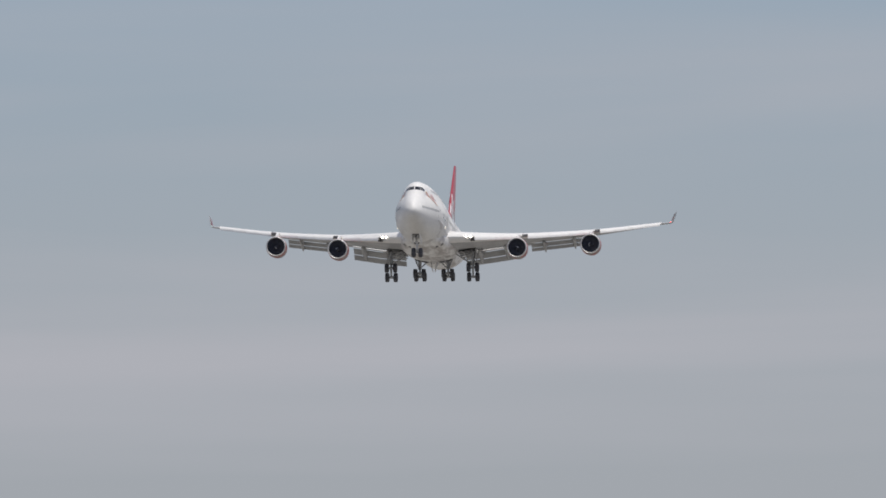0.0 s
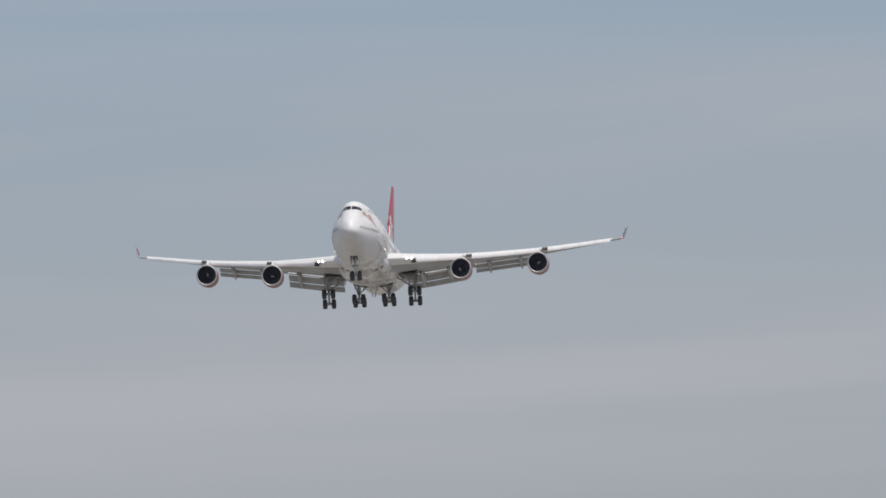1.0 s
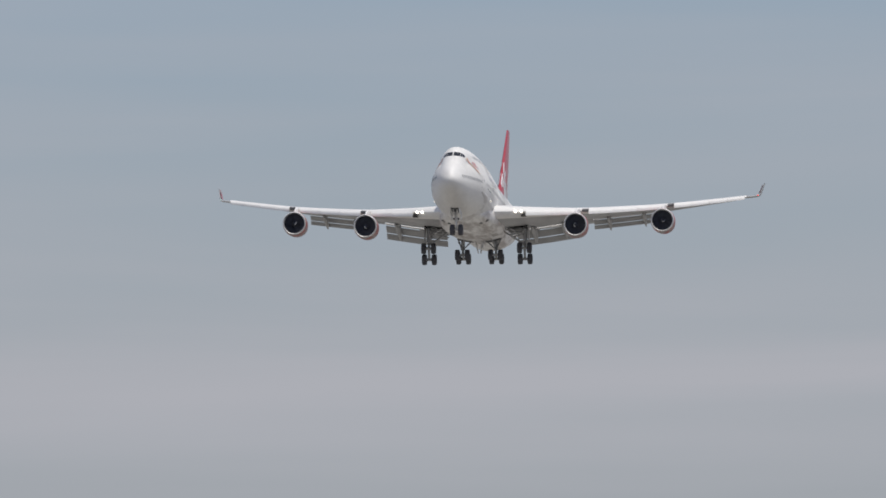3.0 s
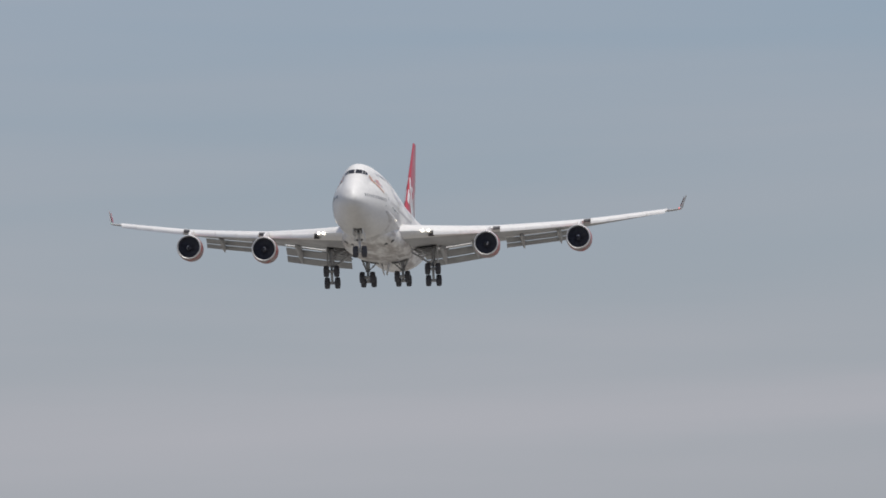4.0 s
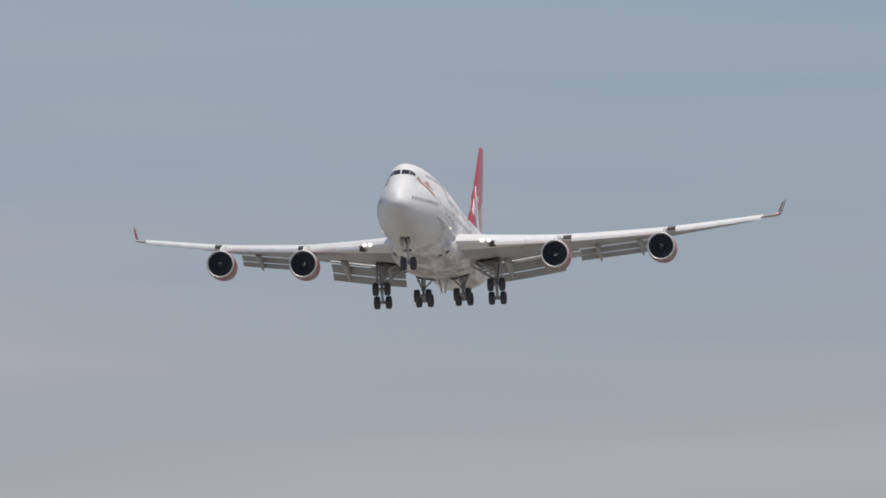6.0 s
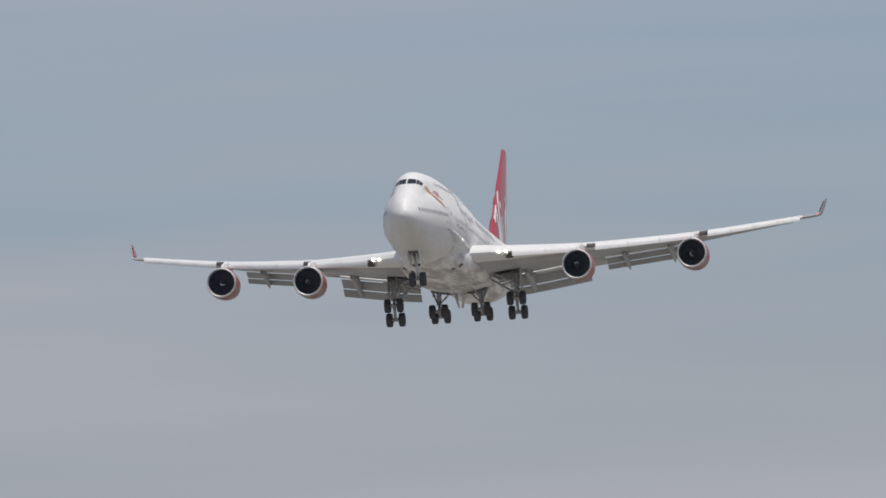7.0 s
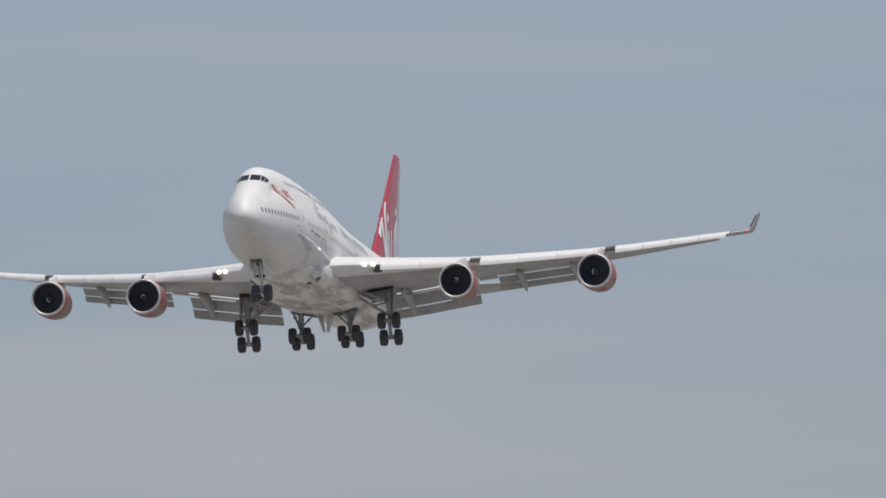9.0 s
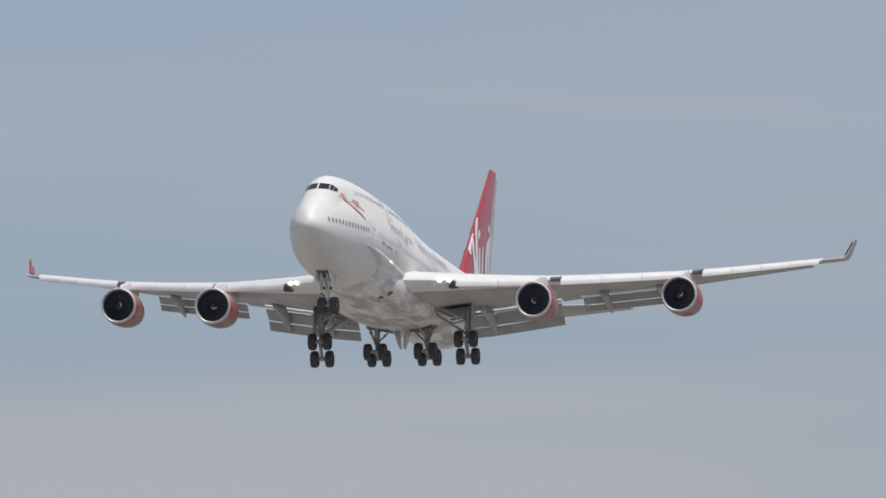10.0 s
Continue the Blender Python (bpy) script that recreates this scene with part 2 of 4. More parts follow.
STRUT = material("gear_leg_grey", (0.45, 0.45, 0.455), 0.4, metal=0.15, second=(0.2, 0.2, 0.2), scale=2.5, amount=0.8, fine=0.15)
GLASS = material("window_glass", (0.012, 0.013, 0.016), 0.08, second=(0.02, 0.02, 0.022), scale=2)
PANE = material("cabin_window", (0.2, 0.2, 0.21), 0.15, second=(0.34, 0.34, 0.35), scale=2)
SEAM = material("panel_seam", (0.74, 0.73, 0.71), 0.5, second=(0.68, 0.67, 0.66), scale=2)
# aft panes paled in the colour, as haze and blur would fade them
FAINT_PANE = material("faint_window", (0.73, 0.72, 0.71), 0.4, second=(0.66, 0.66, 0.66), scale=0.8)
UPPER_PANE = material("upper_window", (0.6, 0.605, 0.635), 0.25, second=(0.66, 0.66, 0.68), scale=1)
AMBER = material("amber_decal", (0.76, 0.52, 0.26), 0.35, second=(0.7, 0.3, 0.1), scale=2)
TITLE = material("title_purple_grey", (0.46, 0.46, 0.54), 0.35, second=(0.66, 0.66, 0.69), scale=1.6, amount=0.9)
ORANGE = material("orange_decal", (0.74, 0.34, 0.16), 0.35, second=(0.78, 0.58, 0.4), scale=3, amount=0.8)
SCARLET = material("scarlet_decal", (0.6, 0.13, 0.12), 0.35, second=(0.7, 0.36, 0.3), scale=3)
PINK = material("pale_decal", (0.62, 0.30, 0.30), 0.35, second=(0.55, 0.2, 0.2), scale=2)
GREYDEC = material("grey_decal", (0.33, 0.3, 0.33), 0.35, second=(0.25, 0.24, 0.3), scale=2)
SWIRL = material("spinner_white", (0.85, 0.85, 0.85), 0.4, second=(0.8, 0.8, 0.8), scale=2)
LETTER = material("white_lettering", (0.76, 0.76, 0.76), 0.35, second=(0.66, 0.64, 0.64), scale=1)
RUDDER = material("silver_red_paint", (0.5, 0.46, 0.47), 0.35, second=(0.42, 0.3, 0.3), scale=0.5, amount=0.7, fine=0.06)
LAMP = material("landing_light_lens", (1.0, 0.93, 0.8), 0.2, emit=5.0)
LAMP_SMALL = material("turnoff_light_lens", (1.0, 0.9, 0.75), 0.2, emit=0.55)
NAV_RED = material("red_position_light", (1.0, 0.06, 0.03), 0.2, emit=1.6)
NAV_GREEN = material("green_position_light", (0.3, 0.6, 0.45), 0.2, emit=0.3)
EARTH = material("bounce_ground", (0.258, 0.246, 0.222), 0.9, second=(0.197, 0.189, 0.172), scale=0.01, amount=0.8, fine=0.2, fine_scale=0.5)


# ---------------------------------------------------------------- mesh tools
class Geo:
    """Collects rings, tubes, plates and boxes of one part."""

    def __init__(self):
        self.v, self.f, self.m = [], [], []

    def add(self, verts, faces, mat=0):
        k = len(self.v)
        self.v += [tuple(p) for p in verts]
        self.f += [tuple(i + k for i in f) for f in faces]
        self.m += [mat] * len(faces)

    def loft(self, rings, mat=0, closed=True, cap0=True, cap1=True):
        n = len(rings[0])
        verts = [p for r in rings for p in r]
        faces = []
        for i in range(len(rings) - 1):
            for j in range(n if closed else n - 1):
                a, b = i * n + j, i * n + (j + 1) % n
                faces.append((a, b, b + n, a + n))
        if cap0:
            faces.append(tuple(range(n - 1, -1, -1)))
        if cap1:
            faces.append(tuple(range((len(rings) - 1) * n, len(rings) * n)))
        self.add(verts, faces, mat)

    def tube(self, p0, p1, r0, r1=None, mat=0, n=12):
        p0, p1 = Vector(p0), Vector(p1)
        q = (p1 - p0).to_track_quat("Z", "Y")
        rings = []
        for p, r in ((p0, r0), (p1, r0 if r1 is None else r1)):
            rings.append([p + q @ Vector((r * math.cos(a), r * math.sin(a), 0)) for a in (2 * math.pi * k / n for k in range(n))])
        self.loft(rings, mat)

    def plate(self, corners, thick, mat=0):
        """A bevelled flat plate on four corners."""
        c = [Vector(p) for p in corners]
        nrm = (c[1] - c[0]).cross(c[3] - c[0]).normalized()
        mid = sum(c, Vector()) / len(c)
        inner = [mid + (p - mid) * 0.97 for p in c]
        rings = [[p - nrm * thick / 2 for p in inner], [p - nrm * thick * 0.3 for p in c],
                 [p + nrm * thick * 0.3 for p in c], [p + nrm * thick / 2 for p in inner]]
        self.loft(rings, mat)

    def turned(self, profile, centre, axis="x", mat=0, n=40, cap0=False, cap1=False):
        """A profile of (along, radius) turned about an axis through centre."""
        cx, cy, cz = centre
        rings = []
        for a, r in profile:
            ring = []
            for k in range(n):
                c, s = r * math.cos(2 * math.pi * k / n), r * math.sin(2 * math.pi * k / n)
                ring.append((cx + a, cy + c, cz + s) if axis == "x" else (cx + c, cy + a, cz + s))
            rings.append(ring)
        self.loft(rings, mat, cap0=cap0, cap1=cap1)

    def mesh(self, name, materials, sharp=35, recalc=True):
        me = bpy.data.meshes.new(name)
        me.from_pydata(self.v, [], self.f)
        for m in materials:
            me.materials.append(m)
        me.polygons.foreach_set("material_index", self.m)
        if recalc:
            bm = bmesh.new()
            bm.from_mesh(me)
            bmesh.ops.recalc_face_normals(bm, faces=bm.faces)
            bm.to_mesh(me)
            bm.free()
        me.polygons.foreach_set("use_smooth", [True] * len(me.polygons))
        me.set_sharp_from_angle(angle=radians(sharp))
        me.update()
        return me


def part(name, geo, materials, parent, label="", sharp=35, recalc=True):
    ms = materials if isinstance(materials, (list, tuple)) else [materials]
    ob = new(name, geo.mesh(name, ms, sharp, recalc))
    ob.parent = parent
    return tagged(ob, label)


def lerp(table, x):
    xs = [r[0] for r in table]
    return np.interp(x, xs, [r[1] for r in table])


def curve(table, x):
    """Smooth interpolation through a table, with flat-limited slopes."""
    xs, ys = [r[0] for r in table], [r[1] for r in table]
    if x <= xs[0]:
        return ys[0]
    if x >= xs[-1]:
        return ys[-1]
    i = max(k for k in range(len(xs) - 1) if xs[k] <= x)

    def slope(k):
        if k == 0:
            return (ys[1] - ys[0]) / (xs[1] - xs[0])
        if k == len(xs) - 1:
            return (ys[-1] - ys[-2]) / (xs[-1] - xs[-2])
        a, b = (ys[k] - ys[k - 1]) / (xs[k] - xs[k - 1]), (ys[k + 1] - ys[k]) / (xs[k + 1] - xs[k])
        return 0.0 if a * b <= 0 else 2 * a * b / (a + b)
    h = xs[i + 1] - xs[i]
    u = (x - xs[i]) / h
    return ((2 * u**3 - 3 * u**2 + 1) * ys[i] + (u**3 - 2 * u**2 + u) * h * slope(i)
            + (-2 * u**3 + 3 * u**2) * ys[i + 1] + (u**3 - u**2) * h * slope(i + 1))


# ---------------------------------------------------------------- ground
# unseen ground, added so that light bounces onto the underside of the aircraft
def build_ground():
    g = Geo()
    n = 48
    radii = [0, 60, 300, 1000, 2500, 4800]
    verts = [(0, 0, 0)]
    for r in radii[1:]:
        verts += [(r * math.cos(2 * math.pi * k / n), r * math.sin(2 * math.pi * k / n), 0) for k in range(n)]
    faces = [(0, 1 + k, 1 + (k + 1) % n) for k in range(n)]
    for i in range(len(radii) - 2):
        for k in range(n):
            a, b = 1 + i * n + k, 1 + i * n + (k + 1) % n
            faces.append((a, a + n, b + n, b))
    g.add(verts, faces)
    ob = new("ground", g.mesh("ground", [EARTH]))
    tagged(ob, "unseen flat ground added under the approach path to bounce light", "ground", kind="structure")


# ---------------------------------------------------------------- the airliner
# Own axes: x forward from the nose tip, y to port, z up. s is metres aft of the nose.
NOSE_Z = -0.75
TOP_MAIN = [(0, NOSE_Z), (0.15, -0.3), (0.5, 0.08), (1, 0.47), (2, 1.04), (3, 1.5), (4, 1.9), (6, 2.42), (8, 2.74), (10, 2.93), (14, 3.17), (18, 3.25), (55, 3.25), (60, 3.1), (66, 2.75), (68.6, 2.35)]
BOTTOM = [(0, NOSE_Z), (0.15, -1.15), (0.5, -1.5), (1, -1.82), (2, -2.3), (4, -2.9), (6, -3.25), (8, -3.4), (11, -3.45), (44, -3.45), (48, -3.1), (52, -2.3), (56, -1.25), (60, -0.15), (64, 0.85), (68.6, 1.85)]
WIDTH = [(0, 0), (0.15, 0.45), (0.5, 0.8), (1, 1.1), (2, 1.48), (3, 1.76), (4, 2.02), (6, 2.46), (8, 2.8), (10, 3.03), (13, 3.2), (16, 3.25), (50, 3.25), (54, 2.95), (58, 2.4), (62, 1.7), (66, 0.95), (68.6, 0.25)]
TOP_DECK = [(0, NOSE_Z), (0.5, 0.2), (1.2, 0.8), (2.2, 1.4), (3.25, 2.05), (4.05, 2.6), (4.65, 3.02), (5.25, 3.34), (6.2, 3.67), (7.2, 3.86), (9, 4.02), (11, 4.12), (21, 4.2), (25, 4.0), (28, 3.72), (31, 3.45), (34, 3.2), (70, 3.0)]
DECK_W = [(0, 0.01), (1, 0.75), (2, 0.95), (3, 1.04), (4, 1.12), (5, 1.22), (6, 1.36), (8, 1.72), (10, 2.03), (13, 2.3), (17, 2.4), (21, 2.4), (27, 2.25), (31, 1.9), (34, 1.4), (36, 0.8), (70, 0.2)]


def skin_radius(s, ang):
    """The section at s, as a radius from (0, zc) at an angle from +y towards +z."""
    top, bot, w = curve(TOP_MAIN, s), curve(BOTTOM, s), curve(WIDTH, s)
    zc, h = (top + bot) / 2, max((top - bot) / 2, 1e-4)
    w = max(w, 1e-4)
    c, sn = math.cos(ang), math.sin(ang)
    r1 = 1.0 / math.sqrt((c / w) ** 2 + (sn / h) ** 2)
    td, wd = curve(TOP_DECK, s), curve(DECK_W, s)
    hd = min(wd * (1.05 + 0.25 * max(0.0, 1 - s / 9)), max(0.05, (td - zc) * 0.7))
    zd = td - hd - zc
    a = (c / wd) ** 2 + (sn / hd) ** 2
    b = -2 * zd * sn / hd**2
    d = b * b - 4 * a * (zd**2 / hd**2 - 1)
    r2 = (-b + math.sqrt(d)) / (2 * a) if d > 0 else 0.0
    r2 = max(r2, 0.0)
    p = 9
    m = max(r1, r2)
    return zc, m * ((r1 / m) ** p + (r2 / m) ** p) ** (1 / p)


def skin(s, ang):
    zc, r = skin_radius(s, ang)
    return Vector((-s, r * math.cos(ang), zc + r * math.sin(ang)))


def skin_angle(s, z):
    """The angle at which the port skin at s reaches height z."""
    lo, hi = -math.pi / 2, math.pi / 2
    for _ in range(24):
        mid = (lo + hi) / 2
        if skin(s, mid).z < z:
            lo = mid
        else:
            hi = mid
    return lo


def skin_at(s, z, side=1, out=0.0):
    """The point of the skin at height z on the port (1) or starboard (-1) side, lifted by out."""
    lo, hi = -math.pi / 2, math.pi / 2
    for _ in range(24):
        mid = (lo + hi) / 2
        if skin(s, mid).z < z:
            lo = mid
        else:
            hi = mid
    p, q, r = skin(s, lo), skin(s, lo + 0.01), skin(s + 0.05, lo)
    nrm = (q - p).cross(r - p)
    nrm = -nrm if nrm.y < 0 else nrm
    p = p + nrm.normalized() * out
    return Vector((p.x, p.y * side, p.z))


def skin_front(y, z, out=0.0):
    """The point of the nose skin at (y, z), seen from ahead."""
    lo, hi = 0.05, 14.0
    for _ in range(26):
        mid = (lo + hi) / 2
        zc, _r = skin_radius(mid, 0.0)
        ang = math.atan2(z - zc, abs(y))
        if math.hypot(y, z - zc) > skin_radius(mid, ang)[1]:
            lo = mid
        else:
            hi = mid
    d = Vector((0.75, 0.35 * (1 if y > 0 else -1), 0.55)).normalized()
    return Vector((-hi, y, z)) + d * out


def skin_quad(g, corners, side, out=0.02, nu=2, nv=2, mat=0):
    """A patch of skin between four (s, z) corners."""
    verts, faces = [], []
    (s0, z0), (s1, z1), (s2, z2), (s3, z3) = corners
    for i in range(nu + 1):
        for j in range(nv + 1):
            u, v = i / nu, j / nv
            s = (s0 * (1 - u) + s1 * u) * (1 - v) + (s3 * (1 - u) + s2 * u) * v
            z = (z0 * (1 - u) + z1 * u) * (1 - v) + (z3 * (1 - u) + z2 * u) * v
            verts.append(skin_at(s, z, side, out))
    for i in range(nu):
        for j in range(nv):
            a = i * (nv + 1) + j
            faces.append((a, a + 1, a + nv + 2, a + nv + 1))
    g.add(verts, faces, mat)


def skin_rect(g, s, z, w, h, side, out=0.02, nu=1, nv=2, mat=0, lean=0.0):
    skin_quad(g, [(s - w / 2 - lean, z - h / 2), (s + w / 2 - lean, z - h / 2), (s + w / 2 + lean, z + h / 2), (s - w / 2 + lean, z + h / 2)], side, out, nu, nv, mat)


def fairing_point(s, a):
    """The skin of the wing-to-body fairing at s, at an angle a from port towards up."""
    u = (s - 12.5) / 30.0
    e = max(0.02, math.sin(math.pi * u ** 0.85)) ** 0.7
    w, d, top = 0.9 + 2.58 * e, 0.55 + 0.8 * e, 0.5 + 0.95 * e
    c, sn = math.cos(a), math.sin(a)
    return Vector((-s, w * c, -2.5 + (d if sn < 0 else top) * abs(sn) ** 0.65 * (1 if sn > 0 else -1)))


def under(s, y):
    """Height of the lowest skin, fairing or fuselage, at (s, y)."""
    u = (s - 12.5) / 30.0
    e = max(0.02, math.sin(math.pi * u ** 0.85)) ** 0.7
    w, d = 0.9 + 2.58 * e, 0.55 + 0.8 * e
    low = -2.5 - d * max(0.0, 1 - (y / w) ** 2) ** 0.325
    return min(low, skin_at(s, -9, 1).z if abs(y) < 0.01 else -0.1 - 3.35 * math.sqrt(max(0.0, 1 - (y / 3.25) ** 2)))


def build_fuselage(plane):
    g = Geo()
    stations = [0.02, 0.06, 0.15, 0.3, 0.5, 0.75, 1, 1.35, 1.7] + [2 + 0.2 * k for k in range(30)] + [8 + 1.0 * k for k in range(60)] + [68, 68.6]
    n = 112
    rings = [[skin(s, 2 * math.pi * k / n) for k in range(n)] for s in stations]
    g.loft(rings)
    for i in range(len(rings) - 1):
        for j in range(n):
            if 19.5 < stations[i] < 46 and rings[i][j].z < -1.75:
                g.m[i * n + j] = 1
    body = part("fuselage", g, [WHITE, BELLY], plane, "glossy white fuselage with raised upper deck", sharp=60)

    # wing-to-body fairing
    g = Geo()
    g.loft([[fairing_point(12.5 + 30.0 * k / 36, 2 * math.pi * j / 44) for j in range(44)] for k in range(37)])
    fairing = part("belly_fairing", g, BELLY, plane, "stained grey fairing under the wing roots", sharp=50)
    # its forward part, a thin glove lying on the lower fuselage with a rounded upper lip
    g = Geo()
    rings = []
    for k in range(27):
        s = 6.0 + 0.6 * k
        t = k / 26
        grow = min(1.0, 2.0 * t)
        belly = max(0.0, min(1.0, (s - 11) / 4))
        lip_z = -0.85 - 0.045 * (s - 6.0)
        top = skin_angle(s, lip_z)
        outs = [(0.04, -0.05), (0.022, 0.03), (0.0, 0.1), (-0.03, 0.14), (-0.09, 0.13), (-0.26, 0.1), (-0.45, 0.08)]
        low = [(top + da, o * grow - 0.04 * (1 - grow) - (0.12 * (1 - belly) * (-da - 0.03) / 0.42 if da < -0.03 else 0.0)) for da, o in outs]
        ring = []
        for a, o in low:
            zc, r = skin_radius(s, a)
            ring.append(Vector((-s, (r + o) * math.cos(a), zc + (r + o) * math.sin(a))))
        last = low[-1][0]
        arc = [last + (-math.pi / 2 - last) * (j + 1) / 9 for j in range(9)]
        for a in arc:
            zc, r = skin_radius(s, a)
            ring.append(Vector((-s, (r + 0.1 * grow * belly - 0.03) * math.cos(a), zc + (r + 0.1 * grow * belly - 0.03) * math.sin(a))))
        rings.append(ring + [Vector((p.x, -p.y, p.z)) for p in reversed(ring[:-1])])
    g.loft(rings, closed=False, cap0=False, cap1=False)
    part("forward_fairing", g, GLOVE, fairing, "stained pale fairing lip ahead of the wing root", sharp=60)
    # inlet mouths are raised plates, with the shade inside put in as dark colour
    for y in (1.8, 2.5, -1.8, -2.5):
        g = Geo()
        for x0, w0, x1, w1, lift in ((-17.35, 0.04, -17.75, 0.18, 0.04), (-17.72, 0.19, -17.84, 0.16, 0.07)):
            g.plate([Vector((x0, y - w0, under(-x0, y - w0) - lift)), Vector((x0, y + w0, under(-x0, y + w0) - lift)),
                     Vector((x1, y + w1, under(-x1, y + w1) - lift)), Vector((x1, y - w1, under(-x1, y - w1) - lift))], 0.06)
        part("air_inlet", g, CAVITY_SHADE, fairing, "air inlet slot with its inner shade painted dark")
    # access panels on the belly, some of them dirtier than the rest
    for s0, s1, y0, y1, mat in ((19.6, 21.3, -0.9, 0.5, 1), (21.6, 23.0, 0.9, 1.9, 0), (24.0, 26.2, -1.9, -0.6, 1), (26.6, 28.4, 0.2, 1.5, 1), (29.0, 30.4, -1.2, -0.1, 0),
                                (22.0, 23.6, -2.4, -1.3, 0), (27.0, 29.5, 2.0, 2.7, 1), (30.6, 32.2, 0.6, 1.7, 1)):
        for sgn in (1, -1) if y0 > 1.0 else (1,):
            g = Geo()
            verts = [(-(s0 + (s1 - s0) * i / 4), sgn * (y0 + (y1 - y0) * k / 4), under(s0 + (s1 - s0) * i / 4, y0 + (y1 - y0) * k / 4) - 0.018) for i in range(5) for k in range(5)]
            g.add(verts, [(5 * i + k, 5 * i + k + 1, 5 * i + k + 6, 5 * i + k + 5) for i in range(4) for k in range(4)])
            part("access_panel", g, GRIMY if mat else BELLY, fairing, "oil-stained access panel" if mat else "")

    # flight deck windows
    panes = [(0.05, 0.74, 2.45, 2.93, 2.43, 2.89), (0.78, 0.98, 2.41, 2.87, 2.39, 2.79), (1.0, 1.2, 2.38, 2.77, 2.35, 2.59)]
    for side in (1, -1):
        for y0, y1, a0, a1, b0, b1 in panes:
            g = Geo()
            verts, faces = [], []
            nu, nv = 4, 3
            for i in range(nu + 1):
                for j in range(nv + 1):
                    u, v = i / nu, j / nv
                    y = y0 + (y1 - y0) * u
                    z = (a0 + (b0 - a0) * u) * (1 - v) + (a1 + (b1 - a1) * u) * v
                    verts.append(skin_front(y * side, z, 0.03))
            for i in range(nu):
                for j in range(nv):
                    a = i * (nv + 1) + j
                    faces.append((a, a + 1, a + nv + 2, a + nv + 1))
            g.add(verts, faces)
            part("cockpit_window", g, GLASS, body, "dark flight deck window pane")

    doors = [9.6, 17.6, 30.5, 41.5, 54.5]
    for side in (1, -1):
        for s in doors:
            g = Geo()
            skin_rect(g, s, -0.05, 1.1, 1.96, side, 0.012, 2, 6, 0)
            skin_rect(g, s, -0.05, 1.06, 1.92, side, 0.024, 2, 6, 1)
            skin_rect(g, s, 0.3, 0.2, 0.3, side, 0.034, 1, 2, 2)
            part("cabin_door", g, [SEAM, WHITE, PANE], body, "closed white cabin door with small window")
        g = Geo()
        skin_rect(g, 16.8, 2.75, 1.04, 1.54, side, 0.012, 2, 6, 0)
        skin_rect(g, 16.8, 2.75, 1.0, 1.5, side, 0.024, 2, 6, 1)
        part("upper_deck_door", g, [SEAM, WHITE], body, "closed white upper deck door")
        for s in [1.75 + 0.508 * k for k in range(111)]:
            if any(abs(s - d) < 0.85 for d in doors) or s > 57.5 or (side == -1 and s < 3):
                continue
            g = Geo()
            skin_rect(g, s, 0.10 - 0.2 * max(0.0, 1 - (s - 1.5) / 8), 0.2, 0.32, side, 0.02, 1, 2)
            part("cabin_window", g, PANE if s < 8.8 else FAINT_PANE, body)
        for s in [8.6 + 0.508 * k for k in range(42)]:
            if abs(s - 16.8) < 0.85:
                continue
            g = Geo()
            skin_rect(g, s, 2.85, 0.22, 0.32, side, 0.02, 1, 2)
            part("upper_deck_window", g, UPPER_PANE, body)
        # cargo doors, static ports and service panels on the lower lobe
        for s, z, w, h in ((12.8, -1.6, 2.6, 1.6), (47.0, -1.6, 2.6, 1.6)):
            if side == -1:
                g = Geo()
                skin_rect(g, s, z, w + 0.1, h + 0.1, side, 0.012, 3, 6, 0)
                skin_rect(g, s, z, w, h, side, 0.024, 3, 6, 1)
                part("cargo_door", g, [SEAM, WHITE], body, "closed white cargo door")
        for s, z, w, h in ((8.2, -0.55, 0.2, 0.14), (8.6, -1.15, 0.18, 0.16), (12.1, -0.35, 0.8, 0.13), (13.9, -0.42, 1.9, 0.12), (16.0, -0.45, 0.6, 0.12)):
            g = Geo()
            skin_rect(g, s, z, w, h, side, 0.02, 2, 2)
            part("service_port", g, PANE, body, "small dark service port")
        # airline titles reduced to plain bars
        x = 15.4
        for k, tall in enumerate([1.0, 0.7, 0.62, 1.25, 0.7, 0.62, 0, 1.0, 0.95, 0.62, 0.62, 0.62, 0.95, 0.7, 0.62]):
            if tall:
                g = Geo()
                base = 1.0 if tall < 1.2 else 0.6
                skin_rect(g, x, base + tall * 0.5, 0.24, tall, side, 0.02, 1, 4, 0, lean=0.03)
                skin_rect(g, x + 0.52, base + 0.45, 0.28, 0.17, side, 0.024, 1, 1, 0)
                skin_rect(g, x + 0.85, base + tall * 0.28, 0.2, tall * 0.56, side, 0.022, 1, 3, 0, lean=0.03)
                part("title_mark", g, TITLE, body, "grey purple title mark")
            x += 1.42
        # nose decal, a slanting figure of plain strokes beside a crossed patch
        g = Geo()
        path = [(5.5, 2.36, 0.10), (5.72, 2.2, 0.32), (6.0, 2.0, 0.2), (6.3, 1.84, 0.36), (6.75, 1.56, 0.34), (7.2, 1.3, 0.26), (7.75, 1.02, 0.26), (8.15, 0.8, 0.12), (8.45, 0.62, 0.04)]
        for (s0, z0, w0), (s1, z1, w1), mat in zip(path, path[1:], (5, 0, 1, 5, 1, 0, 5, 4)):
            skin_quad(g, [(s0, z0 - w0 * 0.55), (s1, z1 - w1 * 0.55), (s1, z1 + w1 * 0.55), (s0, z0 + w0 * 0.55)], side, 0.045, 5, 6, mat)
